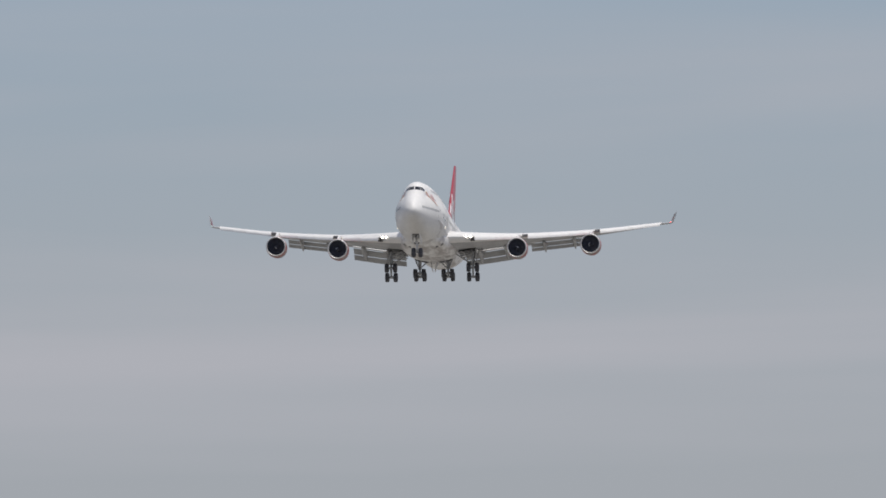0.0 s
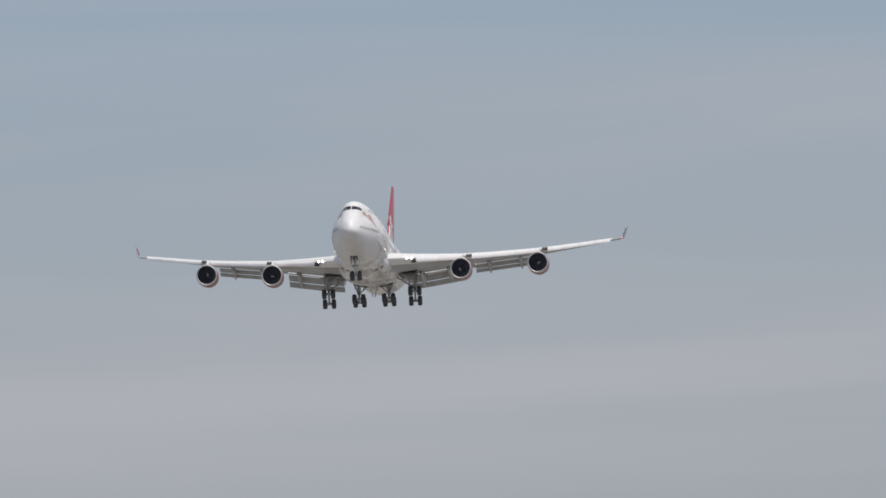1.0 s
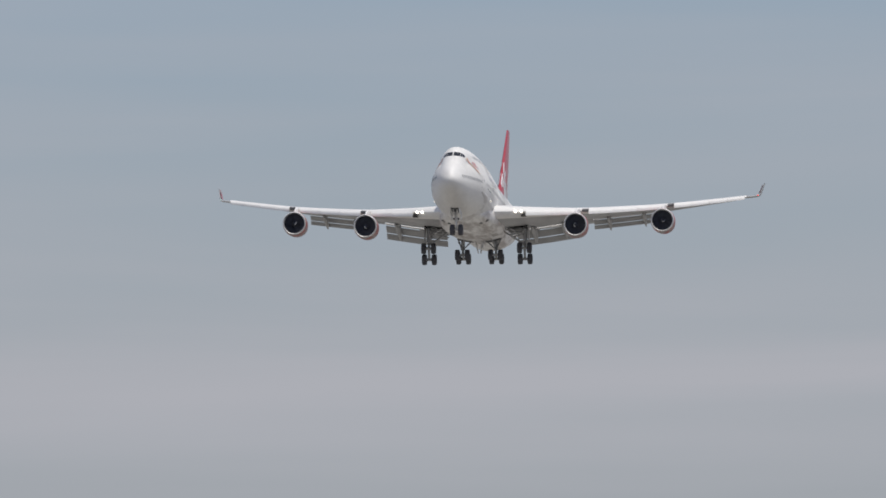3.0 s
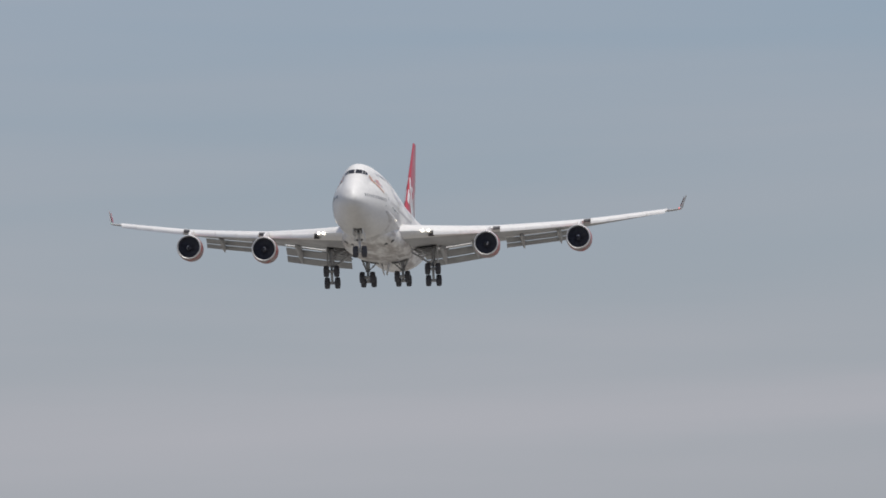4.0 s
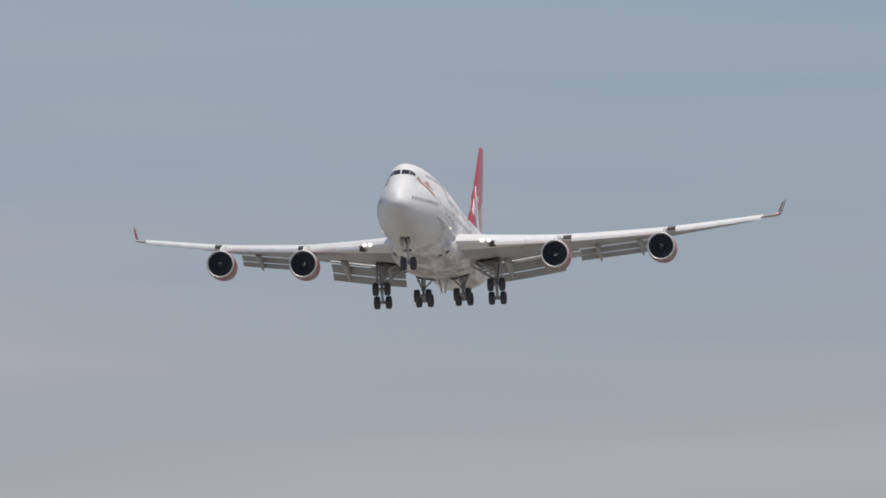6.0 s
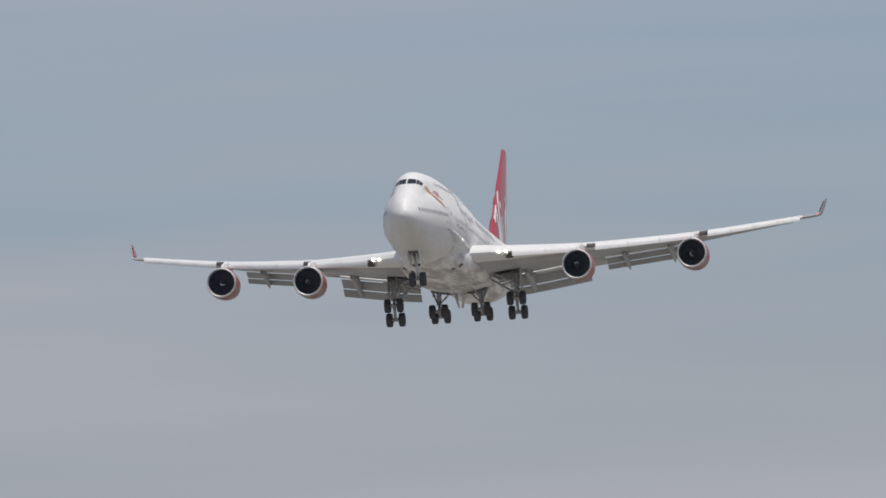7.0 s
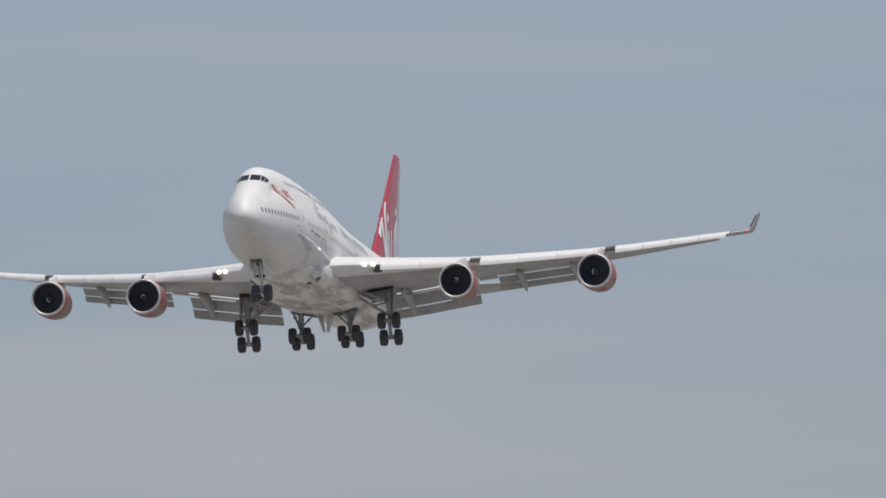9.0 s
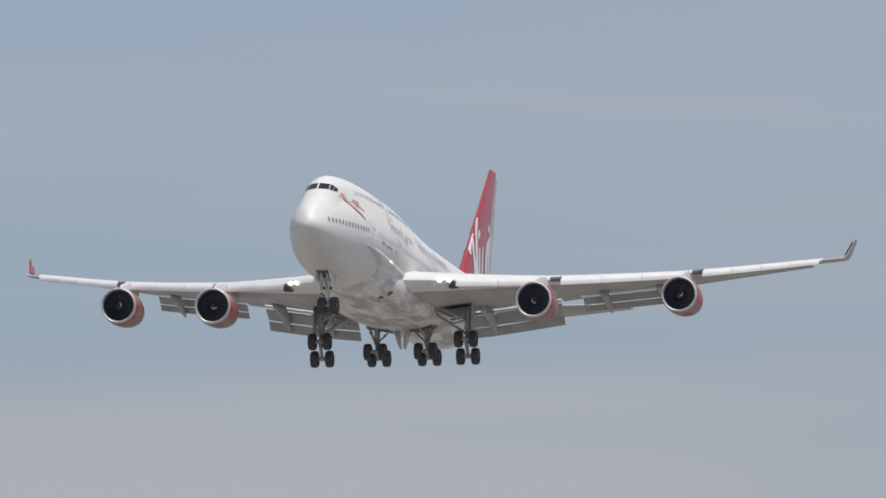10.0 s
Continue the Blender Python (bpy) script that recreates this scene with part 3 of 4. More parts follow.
        for s0, z0, s1, z1, w, mat in ((5.7, 2.3, 6.25, 2.1, 0.12, 1), (6.5, 1.85, 7.3, 1.9, 0.09, 3), (6.55, 1.5, 7.1, 1.2, 0.1, 5), (5.0, 2.15, 5.3, 1.98, 0.1, 2), (7.1, 1.22, 7.9, 0.86, 0.07, 1), (6.2, 1.75, 6.6, 1.85, 0.12, 0)):
            skin_quad(g, [(s0, z0 - w / 2), (s1, z1 - w * 0.3), (s1, z1 + w * 0.3), (s0, z0 + w / 2)], side, 0.055, 5, 3, mat)
        part("nose_decal", g, [ORANGE, SCARLET, PINK, GREYDEC, LETTER, AMBER], body, "orange and scarlet painted emblem of plain strokes")
        g = Geo()
        for ds, dz, w, h, mat, out in ((0, 0, 0.95, 0.55, 1, 0.026), (0, 0.02, 0.9, 0.2, 4, 0.034), (0, 0, 0.34, 0.52, 4, 0.034), (0, 0.02, 0.86, 0.09, 1, 0.042), (0, 0, 0.15, 0.5, 1, 0.042),
                                       (0.3, 0.16, 0.3, 0.12, 2, 0.046), (-0.32, -0.16, 0.26, 0.1, 3, 0.046), (0.62, -0.36, 0.55, 0.13, 3, 0.03), (0.5, -0.24, 0.4, 0.1, 2, 0.03)):
            skin_rect(g, 7.95 + ds, 1.88 + dz, w, h, side, out, 3, 3, mat, lean=-0.12)
        part("nose_flag", g, [ORANGE, SCARLET, PINK, GREYDEC, LETTER, AMBER], body, "scarlet painted patch crossed with white bars")
        # turn-off lights
        for ds in (0.0, 0.55):
            g = Geo()
            p = skin_at(14.4 + ds, -1.32, side, 0.1)
            q = skin_at(14.4 + ds, -1.32, side, 0.22)
            g.tube(p, q, 0.08, 0.07)
            part("turnoff_light", g, LAMP_SMALL, body, "small lit turn-off lamp")
    # blade aerials
    for s, z, dz in ((24, 4.1, 0.3), (12, -3.45, -0.35), (15, -3.5, -0.3)):
        g = Geo()
        g.loft([[(-s + 0.2, -0.03, z), (-s + 0.2, 0.03, z), (-s - 0.25, 0.03, z), (-s - 0.25, -0.03, z)],
                [(-s - 0.05, -0.02, z + dz), (-s - 0.05, 0.02, z + dz), (-s - 0.25, 0.02, z + dz), (-s - 0.25, -0.02, z + dz)]])
        part("aerial", g, WHITE, body, "small white blade aerial")
    return body


def foil(n, thick, camber=0.015):
    """A closed aerofoil loop of (along chord, up) in chords, from the trailing edge over the top and back below."""
    us = [(1 - math.cos(math.pi * k / n)) / 2 for k in range(n + 1)]

    def half(u):
        return 5 * thick * (0.2969 * math.sqrt(u) - 0.126 * u - 0.3516 * u**2 + 0.2843 * u**3 - 0.1005 * u**4)
    top = [(u, camber * math.sin(math.pi * u) + half(u)) for u in reversed(us)]
    low = [(u, camber * math.sin(math.pi * u) - half(u)) for u in us[1:-1]]
    return top + low


LE = [(2.4, 19.2), (3.2, 19.95), (29.9, 43.4)]
TE = [(2.4, 36.6), (3.2, 36.7), (12.0, 37.9), (29.9, 47.4)]
LE_Z = [(2.4, -2.05), (3.2, -1.92), (5.64, -1.68), (11.96, -0.98), (16.5, -0.3), (21.1, 0.48), (29.9, 2.38)]
TE_Z = [(2.4, -2.15), (3.2, -2.05), (5.64, -1.78), (11.96, -0.75), (21.1, 0.85), (29.9, 2.8)]
THICK = [(2.4, 0.125), (12, 0.095), (29.9, 0.08)]
FLAP_BAYS = [(4.05, 11.2), (12.75, 20.45)]


def wing_point(y, u, v=0.0):
    """A point of the wing's chord plane at span y and chord share u, raised by v metres (port side)."""
    le, te = lerp(LE, y), lerp(TE, y)
    return Vector((-(le + (te - le) * u), y, curve(LE_Z, y) * (1 - u) + curve(TE_Z, y) * u + v))


def mirror(p, side):
    return Vector((p[0], p[1] * side, p[2]))


def plate_strip(g, ys, section, side, mat=0):
    """Extrudes a section, a function of y giving a closed loop of points, along the span."""
    g.loft([[mirror(p, side) for p in section(y)] for y in ys], mat)


def flap_section(y, start, drop, chord, angle, thick):
    """A small aerofoil hung behind the wing at span y."""
    base = wing_point(y, 1.0)
    a = radians(angle)
    pts = []
    for u, v in foil(8, thick, 0.03):
        x, z = u * chord, v * chord
        pts.append(Vector((base.x - start - x * math.cos(a) - z * math.sin(a), y, base.z - drop - x * math.sin(a) + z * math.cos(a))))
    return pts


def build_wing(plane, side):
    g = Geo()
    rings = []
    for y in [2.4, 3.2, 4.4, 5.6, 7.5, 9.5, 11.2, 11.96, 12.75, 14.5, 16.5, 18.5, 19.9, 21.1, 23, 25, 27, 28.6, 29.9]:
        le, te = lerp(LE, y), lerp(TE, y)
        chord, th = te - le, lerp(THICK, y)
        rings.append([mirror((-(le + u * chord), y, curve(LE_Z, y) * (1 - u) + curve(TE_Z, y) * u + v * chord), side) for u, v in foil(16, th)])
    g.loft(rings)
    for i in range(len(rings) - 1):
        for j in range(11, 19):
            g.m[i * 32 + j] = 1
    wing = part("wing", g, [WING_GREY, SLAT_METAL], plane, "swept grey wing with raised tip", sharp=40)

    # winglet
    g = Geo()
    rings = []
    for u, y, z, le, ch in ((0, 29.9, 2.38, 43.4, 4.0), (0.1, 30.75, 2.55, 44.1, 3.3), (0.2, 31.15, 2.72, 44.9, 2.6), (0.3, 31.3, 3.0, 45.6, 2.1), (0.7, 31.5, 3.8, 46.6, 1.5), (1, 31.7, 4.5, 47.4, 0.9)):
        tilt = radians(0 if u == 0 else (20 if u < 0.15 else (50 if u < 0.25 else 76)))
        rings.append([mirror((-(le + a * ch), y - b * ch * math.sin(tilt), z + b * ch * math.cos(tilt) + a * ch * 0.1 * (1 - u)), side) for a, b in foil(8, 0.07, 0)])
    g.loft(rings)
    winglet = part("winglet", g, WING_GREY, wing, "upswept winglet with red badge")
    g = Geo()
    rows = ((31.25, 3.0, 45.7, 1.9), (31.42, 3.6, 46.45, 1.45), (31.58, 4.2, 47.15, 0.95))
    verts = []
    for y, z, le, ch in rows:
        verts += [mirror((-(le + 0.1), y - 0.10, z + 0.1), side), mirror((-(le + ch), y - 0.09, z + 0.1), side)]
    g.add(verts, [(0, 1, 3, 2), (2, 3, 5, 4)])
    g.add([v + Vector((0, -0.02 * side, 0.0)) for v in (verts[2].lerp(verts[3], 0.35), verts[2].lerp(verts[3], 0.6), verts[4].lerp(verts[5], 0.7), verts[4].lerp(verts[5], 0.45))], [(0, 1, 2, 3)], 1)
    part("badge", g, [RED, LETTER], winglet, "red paint patch")
    g = Geo()
    g.turned([(-0.15, 0.015), (-0.09, 0.05), (0.02, 0.062), (0.09, 0.04), (0.11, 0.01)], mirror((-44.65, 31.12, 2.74), side), n=12)
    part("position_light", g, NAV_RED if side == 1 else NAV_GREEN, wing, "lit position lamp at the wing tip")

    # leading edge flaps: curved panels let down ahead of the wing
    bays = [(6.42, 11.72, 2), (13.05, 20.85, 3), (22.15, 29.75, 4)]
    for y0, y1, count in bays:
        for k in range(count):
            a, b = y0 + (y1 - y0) * k / count + 0.015, y0 + (y1 - y0) * (k + 1) / count - 0.015

            def slat(y):
                p, q = wing_point(y, 0.0), 0.62 - 0.2 * (y - 6) / 24
                out = [(-0.10, 0.16), (0.22, 0.16), (0.55, 0.02), (0.82, -0.22), (0.95, -0.52), (0.98, -0.78)]
                back = [(0.86, -0.76), (0.82, -0.52), (0.70, -0.28), (0.46, -0.08), (0.18, 0.05), (-0.10, 0.06)]
                return [Vector((p.x + dx * q * 1.1, y, p.z + dz * q * 1.1)) for dx, dz in out + back]
            g = Geo()
            plate_strip(g, [a, (a + b) / 2, b], slat, side)
            part("leading_edge_flap", g, SLAT_METAL, wing, "pale drooped leading edge panel")
    # bays beside the pylons: solid dark blocks painted as the shade inside them
    for y0, y1 in ((12.35, 13.03), (21.45, 22.12)):
        g = Geo()

        def bay(y):
            p = wing_point(y, 0.0)
            return [Vector((p.x + dx, y, p.z + dz)) for dx, dz in ((-0.35, 0.27), (0.1, 0.2), (0.24, 0.06), (0.2, -0.12), (-0.3, -0.14))]
        plate_strip(g, [y0, y1], bay, side)
        part("leading_edge_bay_shade", g, CAVITY_SHADE, wing, "solid dark block for the shade in the open bay beside the pylon")

    # open end of the inner leading edge panel beside the landing lamps, its shade a solid dark wedge
    g = Geo()
    p = wing_point(6.3, 0.0)
    g.loft([[mirror((p.x + dx, y, p.z + dz), side) for y, dz in ((5.86, -0.56), (6.46, -0.54), (6.28, -0.1), (6.22, -0.1))] for dx in (0.5, 0.1, -0.4)])
    part("leading_edge_bay_shade", g, RECESS_SHADE, wing, "solid dark wedge for the shade beside the landing lamps")

    # triple slotted flaps
    for y0, y1 in FLAP_BAYS:
        ys = [y0 + (y1 - y0) * k / 4 for k in range(5)]
        k = 1.0 if y0 < 8 else 0.67
        for name, start, drop, chord, angle, th, mat in (("fore_flap", 0.06, 0.24, 0.75, 6, 0.24, SLAT_METAL), ("main_flap", 0.45, 0.46, 1.22, 34, 0.14, FLAP_GREY), ("aft_flap", 1.46, 1.23, 0.86, 46, 0.12, FLAP_GREY)):
            g = Geo()
            plate_strip(g, ys, lambda y: flap_section(y, start * k, drop * k + (-0.14 if y < 12 else -0.16), chord * k, angle, th), side)
            part(name, g, mat, wing, "lowered grey flap panel")
    # flap track fairings
    for y in (6.15, 9.6, 14.55, 18.4):
        g = Geo()
        base = wing_point(y, 1.0) + Vector((0.5, 0, 0))
        k = 1.0 if y < 12 else 0.78
        rings = []
        for u in range(13):
            t = u / 12
            x = base.x + 3.4 * k - 6.2 * k * t
            fall = 0.0 if t < 0.45 else (t - 0.45) * 2.1 * k
            z = base.z - 0.42 - fall
            e = max(0.03, math.sin(math.pi * min(1, t * 0.9 + 0.08)) ** 0.7)
            w, h = 0.33 * e * k, 0.52 * e * k
            rings.append([mirror((x, y + w * math.cos(a), z + h * math.sin(a)), side) for a in (2 * math.pi * j / 14 for j in range(14))])
        g.loft(rings)
        part("flap_track_fairing", g, WING_GREY, wing, "grey canoe-shaped flap track fairing")
    # inner aileron between the flaps and outer aileron towards the tip
    for y0, y1, ang in ((11.3, 12.65, 6), (20.3, 28.6, 0)):
        g = Geo()
        plate_strip(g, [y0, y1], lambda y: flap_section(y, -0.15, 0.02, 1.1, ang, 0.1), side)
        part("aileron", g, FLAP_GREY, wing, "grey trailing edge aileron")
    # landing lights in the wing root
    for y in (5.34, 5.92):
        g = Geo()
        p = wing_point(y, 0.0)
        c = mirror((p.x + 0.05, y, p.z + 0.0), side)
        g.turned([(-0.1, 0.115), (0.12, 0.128), (0.17, 0.11), (0.19, 0.058), (0.195, 0.01)], c, n=16, cap0=True)
        part("landing_light", g, LAMP, wing, "lit landing lamp")
    return wing


def blade_mesh():
    g = Geo()
    rows = []
    for r, tw in ((0.34, 25), (0.7, 45), (1.13, 62)):
        half = 0.10 + 0.05 * r
        c, sn = math.cos(radians(tw)), math.sin(radians(tw))
        bow = (r - 0.36) ** 2 * 0.1
        rows.append([(half * c, r, half * sn + bow), (0.006, r, bow - 0.008), (-half * c, r, -half * sn + bow), (-0.006, r, bow + 0.008)])
    g.loft(rows)
    return g.mesh("fan_blade", [BLADE])


def build_engine(plane, blade, ex, ey, ez, spin):
    g = Geo()
    outer = [(-0.28, 1.335), (-0.6, 1.37), (-1.2, 1.39), (-2.0, 1.37), (-2.9, 1.29), (-3.7, 1.17), (-4.3, 1.05), (-4.3, 1.01), (-3.4, 1.1)]
    g.turned(outer, (ex, ey, ez), n=48)
    nac = part("nacelle", g, COWL, plane, "red engine cowling with scuffed paint", sharp=40)
    # mottled grey-brown patch over the lower cowl
    g = Geo()
    wide = {-0.32: 0.45, -0.9: 0.8, -1.6: 1.05, -2.3: 1.15, -3.0: 1.0, -3.8: 0.7}
    rings = []
    for along, half_ang in wide.items():
        r = np.interp(-along, [0.28, 0.6, 1.2, 2.0, 2.9, 3.7, 4.3], [1.335, 1.37, 1.39, 1.37, 1.29, 1.17, 1.05]) + 0.012
        rings.append([(ex + along, ey + r * math.cos(a), ez + r * math.sin(a)) for a in (-math.pi / 2 + 0.12 + half_ang * (j / 7 - 1) for j in range(15))])
    g.loft(rings, closed=False, cap0=False, cap1=False)
    part("lower_cowl_panel", g, LOWER_COWL, nac, "mottled grey-brown lower cowl panel")
    g = Geo()
    g.turned([(-0.284, 1.338), (-0.12, 1.32), (-0.03, 1.28), (0.0, 1.245), (-0.03, 1.21), (-0.12, 1.175), (-0.25, 1.155)], (ex, ey, ez), n=48)
    part("intake_lip", g, LIP, nac, "bare metal intake lip")
    g = Geo()
    g.turned([(-0.25, 1.157), (-0.7, 1.15), (-1.2, 1.15)], (ex, ey, ez), n=48)
    g.turned([(-1.2, 1.15), (-1.2, 0.01)], (ex, ey, ez), n=48)
    part("intake_duct", g, DUCT, nac, "dark intake duct")
    g = Geo()
    core = [(-3.0, 0.95), (-4.2, 0.88), (-5.0, 0.72), (-5.5, 0.6), (-5.5, 0.5), (-5.0, 0.46), (-5.6, 0.34), (-6.3, 0.08)]
    g.turned(core, (ex, ey, ez), n=32, cap1=True)
    part("exhaust_nozzle", g, CORE, nac, "heat-stained exhaust nozzle")
    # fan, built about its own axis: hub with spinner, and single blades
    g = Geo()
    g.turned([(-0.15, 0.005), (-0.15, 0.34), (0.05, 0.34), (0.2, 0.27), (0.36, 0.17), (0.47, 0.08), (0.5, 0.005)], (0, 0, 0), mat=0, n=24)
    mark = []
    for k in range(9):
        t = k / 8
        x = 0.47 - 0.24 * t
        r = 0.085 + 0.165 * t + 0.012
        ang = 2.3 * t
        w = 1.25 * math.sin(math.pi * (0.15 + 0.75 * t))
        mark.append([(x + 0.01, r * math.cos(ang + d * w / 2), r * math.sin(ang + d * w / 2)) for d in (-1, 0, 1)])
    g.loft(mark, mat=1, closed=False, cap0=False, cap1=False)
    fan = part("fan", g, [SPINNER, SWIRL], plane, "dark fan hub with white spiral on the spinner", recalc=False)
    fan.matrix_basis = pose(ex - 0.75, ey, ez, spin, 0, 0)
    for k in range(38):
        ob = new("fan_blade", blade)
        ob.parent = fan
        ob.matrix_basis = pose(0, 0, 0, 360 * k / 38, 0, 0)
    # pylon
    g = Geo()
    side = 1 if ey > 0 else -1
    y = abs(ey)
    wp = [wing_point(y, u, -0.1) for u in (0.0, 0.25, 0.45)]
    rings = []
    for x, w, z0, z1 in ((ex - 0.75, 0.04, ez + 1.3, ez + 1.42), (ex - 1.4, 0.2, ez + 1.2, ez + 1.72), (ex - 2.6, 0.24, ez + 1.1, wp[0].z + 0.05),
                         (wp[0].x + 0.2, 0.25, ez + 0.95, wp[0].z + 0.28), (wp[1].x, 0.24, ez + 0.75, wp[1].z), (wp[2].x, 0.05, wp[2].z - 0.35, wp[2].z)):
        zs = [z0, (z0 + z1) / 2, z1]
        rings.append([(x, ey - w, zs[0]), (x, ey - w, zs[1]), (x, ey - w * 0.6, zs[2]), (x, ey + w * 0.6, zs[2]), (x, ey + w, zs[1]), (x, ey + w, zs[0])])
    g.loft(rings)
    part("pylon", g, SLAT_METAL, nac, "pale engine pylon")
    return fan


def half_foil(u, thick):
    return 5 * thick * (0.2969 * math.sqrt(u) - 0.126 * u - 0.3516 * u**2 + 0.2843 * u**3 - 0.1005 * u**4)


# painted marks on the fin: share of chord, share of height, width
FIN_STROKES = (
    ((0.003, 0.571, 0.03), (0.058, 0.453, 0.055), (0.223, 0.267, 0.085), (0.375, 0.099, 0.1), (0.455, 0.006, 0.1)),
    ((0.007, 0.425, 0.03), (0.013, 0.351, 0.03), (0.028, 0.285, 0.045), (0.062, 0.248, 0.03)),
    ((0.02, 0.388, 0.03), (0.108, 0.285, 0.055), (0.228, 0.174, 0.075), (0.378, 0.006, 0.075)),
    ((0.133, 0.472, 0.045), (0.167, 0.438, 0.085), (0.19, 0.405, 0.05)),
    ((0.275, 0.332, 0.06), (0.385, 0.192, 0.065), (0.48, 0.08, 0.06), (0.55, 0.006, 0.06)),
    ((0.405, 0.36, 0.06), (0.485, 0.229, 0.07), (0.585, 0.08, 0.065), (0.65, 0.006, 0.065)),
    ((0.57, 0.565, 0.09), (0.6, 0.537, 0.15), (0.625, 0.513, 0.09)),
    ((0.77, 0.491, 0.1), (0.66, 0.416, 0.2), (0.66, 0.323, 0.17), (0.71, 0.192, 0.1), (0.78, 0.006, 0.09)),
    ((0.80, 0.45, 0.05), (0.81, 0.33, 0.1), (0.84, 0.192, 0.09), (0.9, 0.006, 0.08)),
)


def build_tail(plane):
    def fin_pt(u, h, off):
        le = 54.5 + 12.2 * h
        te = 66.3 + 3.4 * h
        return Vector((-(le + (te - le) * u), off, 3.0 + 10.42 * h))
    g = Geo()
    rings = []
    for h in (-0.08, 0.0, 0.25, 0.5, 0.75, 0.97, 1.0):
        th = 0.09 - 0.01 * h
        ch = 11.8 - 8.8 * h
        up = [u for u in (0.72, 0.6, 0.45, 0.3, 0.2, 0.12, 0.06, 0.025, 0.006)]
        rings.append([fin_pt(u, h, half_foil(u, th) * ch) for u in up] + [fin_pt(0, h, 0)] + [fin_pt(u, h, -half_foil(u, th) * ch) for u in reversed(up)])
    g.loft(rings)
    fin = part("fin", g, RED, plane, "red swept tail fin with white lettering marks", sharp=40)
    g = Geo()
    rings = []
    for h in (0.03, 0.35, 0.7, 0.96):
        ch = 11.8 - 8.8 * h
        e = half_foil(0.725, 0.09 - 0.01 * h) * 0.97
        rings.append([fin_pt(a, h, o * ch) for a, o in ((0.723, e), (1.0, 0.004), (1.0, -0.004), (0.723, -e))])
    g.loft(rings)
    part("rudder", g, RUDDER, fin, "faded silver and red rudder")
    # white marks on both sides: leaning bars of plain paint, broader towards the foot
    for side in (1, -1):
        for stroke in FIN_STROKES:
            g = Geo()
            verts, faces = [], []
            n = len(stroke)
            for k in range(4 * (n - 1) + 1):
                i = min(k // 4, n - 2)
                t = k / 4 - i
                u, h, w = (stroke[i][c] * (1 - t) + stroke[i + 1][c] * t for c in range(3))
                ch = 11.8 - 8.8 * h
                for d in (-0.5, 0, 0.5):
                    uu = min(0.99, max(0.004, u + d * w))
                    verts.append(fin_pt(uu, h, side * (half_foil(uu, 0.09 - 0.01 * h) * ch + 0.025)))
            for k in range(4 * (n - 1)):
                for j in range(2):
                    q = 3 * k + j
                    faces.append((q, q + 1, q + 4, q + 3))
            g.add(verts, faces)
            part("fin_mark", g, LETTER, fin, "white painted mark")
    for side in (1, -1):
        g = Geo()
        rings = []
        for t in (0, 0.5, 0.97, 1.0):
            y = 0.9 + 10.2 * t
            le, ch, z = 57.0 + 8.2 * t, 9.2 - 6.3 * t, 1.3 + 1.25 * t
            rings.append([mirror((-(le + u * ch), y, z + v * ch), side) for u, v in foil(10, 0.09, 0)])
        g.loft(rings)
        part("tailplane", g, WING_GREY, plane, "grey horizontal tailplane")
    g = Geo()
    g.turned([(0, 0.5), (-0.8, 0.4), (-1.4, 0.2), (-1.42, 0.01)], (-68.0, 0, 2.1), n=20)
    part("tail_cone", g, CORE, plane, "metal exhaust of the tail generator")


def wheel_mesh():
    g = Geo()
    tyre = [(-0.14, 0.30), (-0.225, 0.36), (-0.268, 0.47), (-0.25, 0.565), (-0.17, 0.612), (-0.09, 0.622), (-0.085, 0.612), (-0.075, 0.624), (0.0, 0.628), (0.075, 0.624), (0.085, 0.612), (0.09, 0.622), (0.17, 0.612), (0.25, 0.565), (0.268, 0.47), (0.225, 0.36), (0.14, 0.30)]
    g.turned(tyre, (0, 0, 0), "y", 0, 32)
    g.turned([(-0.16, 0.305), (-0.14, 0.25), (-0.06, 0.2), (-0.1, 0.1), (-0.17, 0.09), (-0.17, 0.005)], (0, 0, 0), "y", 1, 24)
    g.turned([(0.16, 0.305), (0.14, 0.25), (0.06, 0.2), (0.1, 0.1), (0.17, 0.09), (0.17, 0.005)], (0, 0, 0), "y", 1, 24)
    return g.mesh("wheel", [TYRE, RIM], 40)


def add_wheel(mesh, at, parent):
    ob = new("wheel", mesh)
    ob.parent = parent
    ob.matrix_basis = Matrix.Translation(at)
    tagged(ob, "black tyre on a pale metal rim")


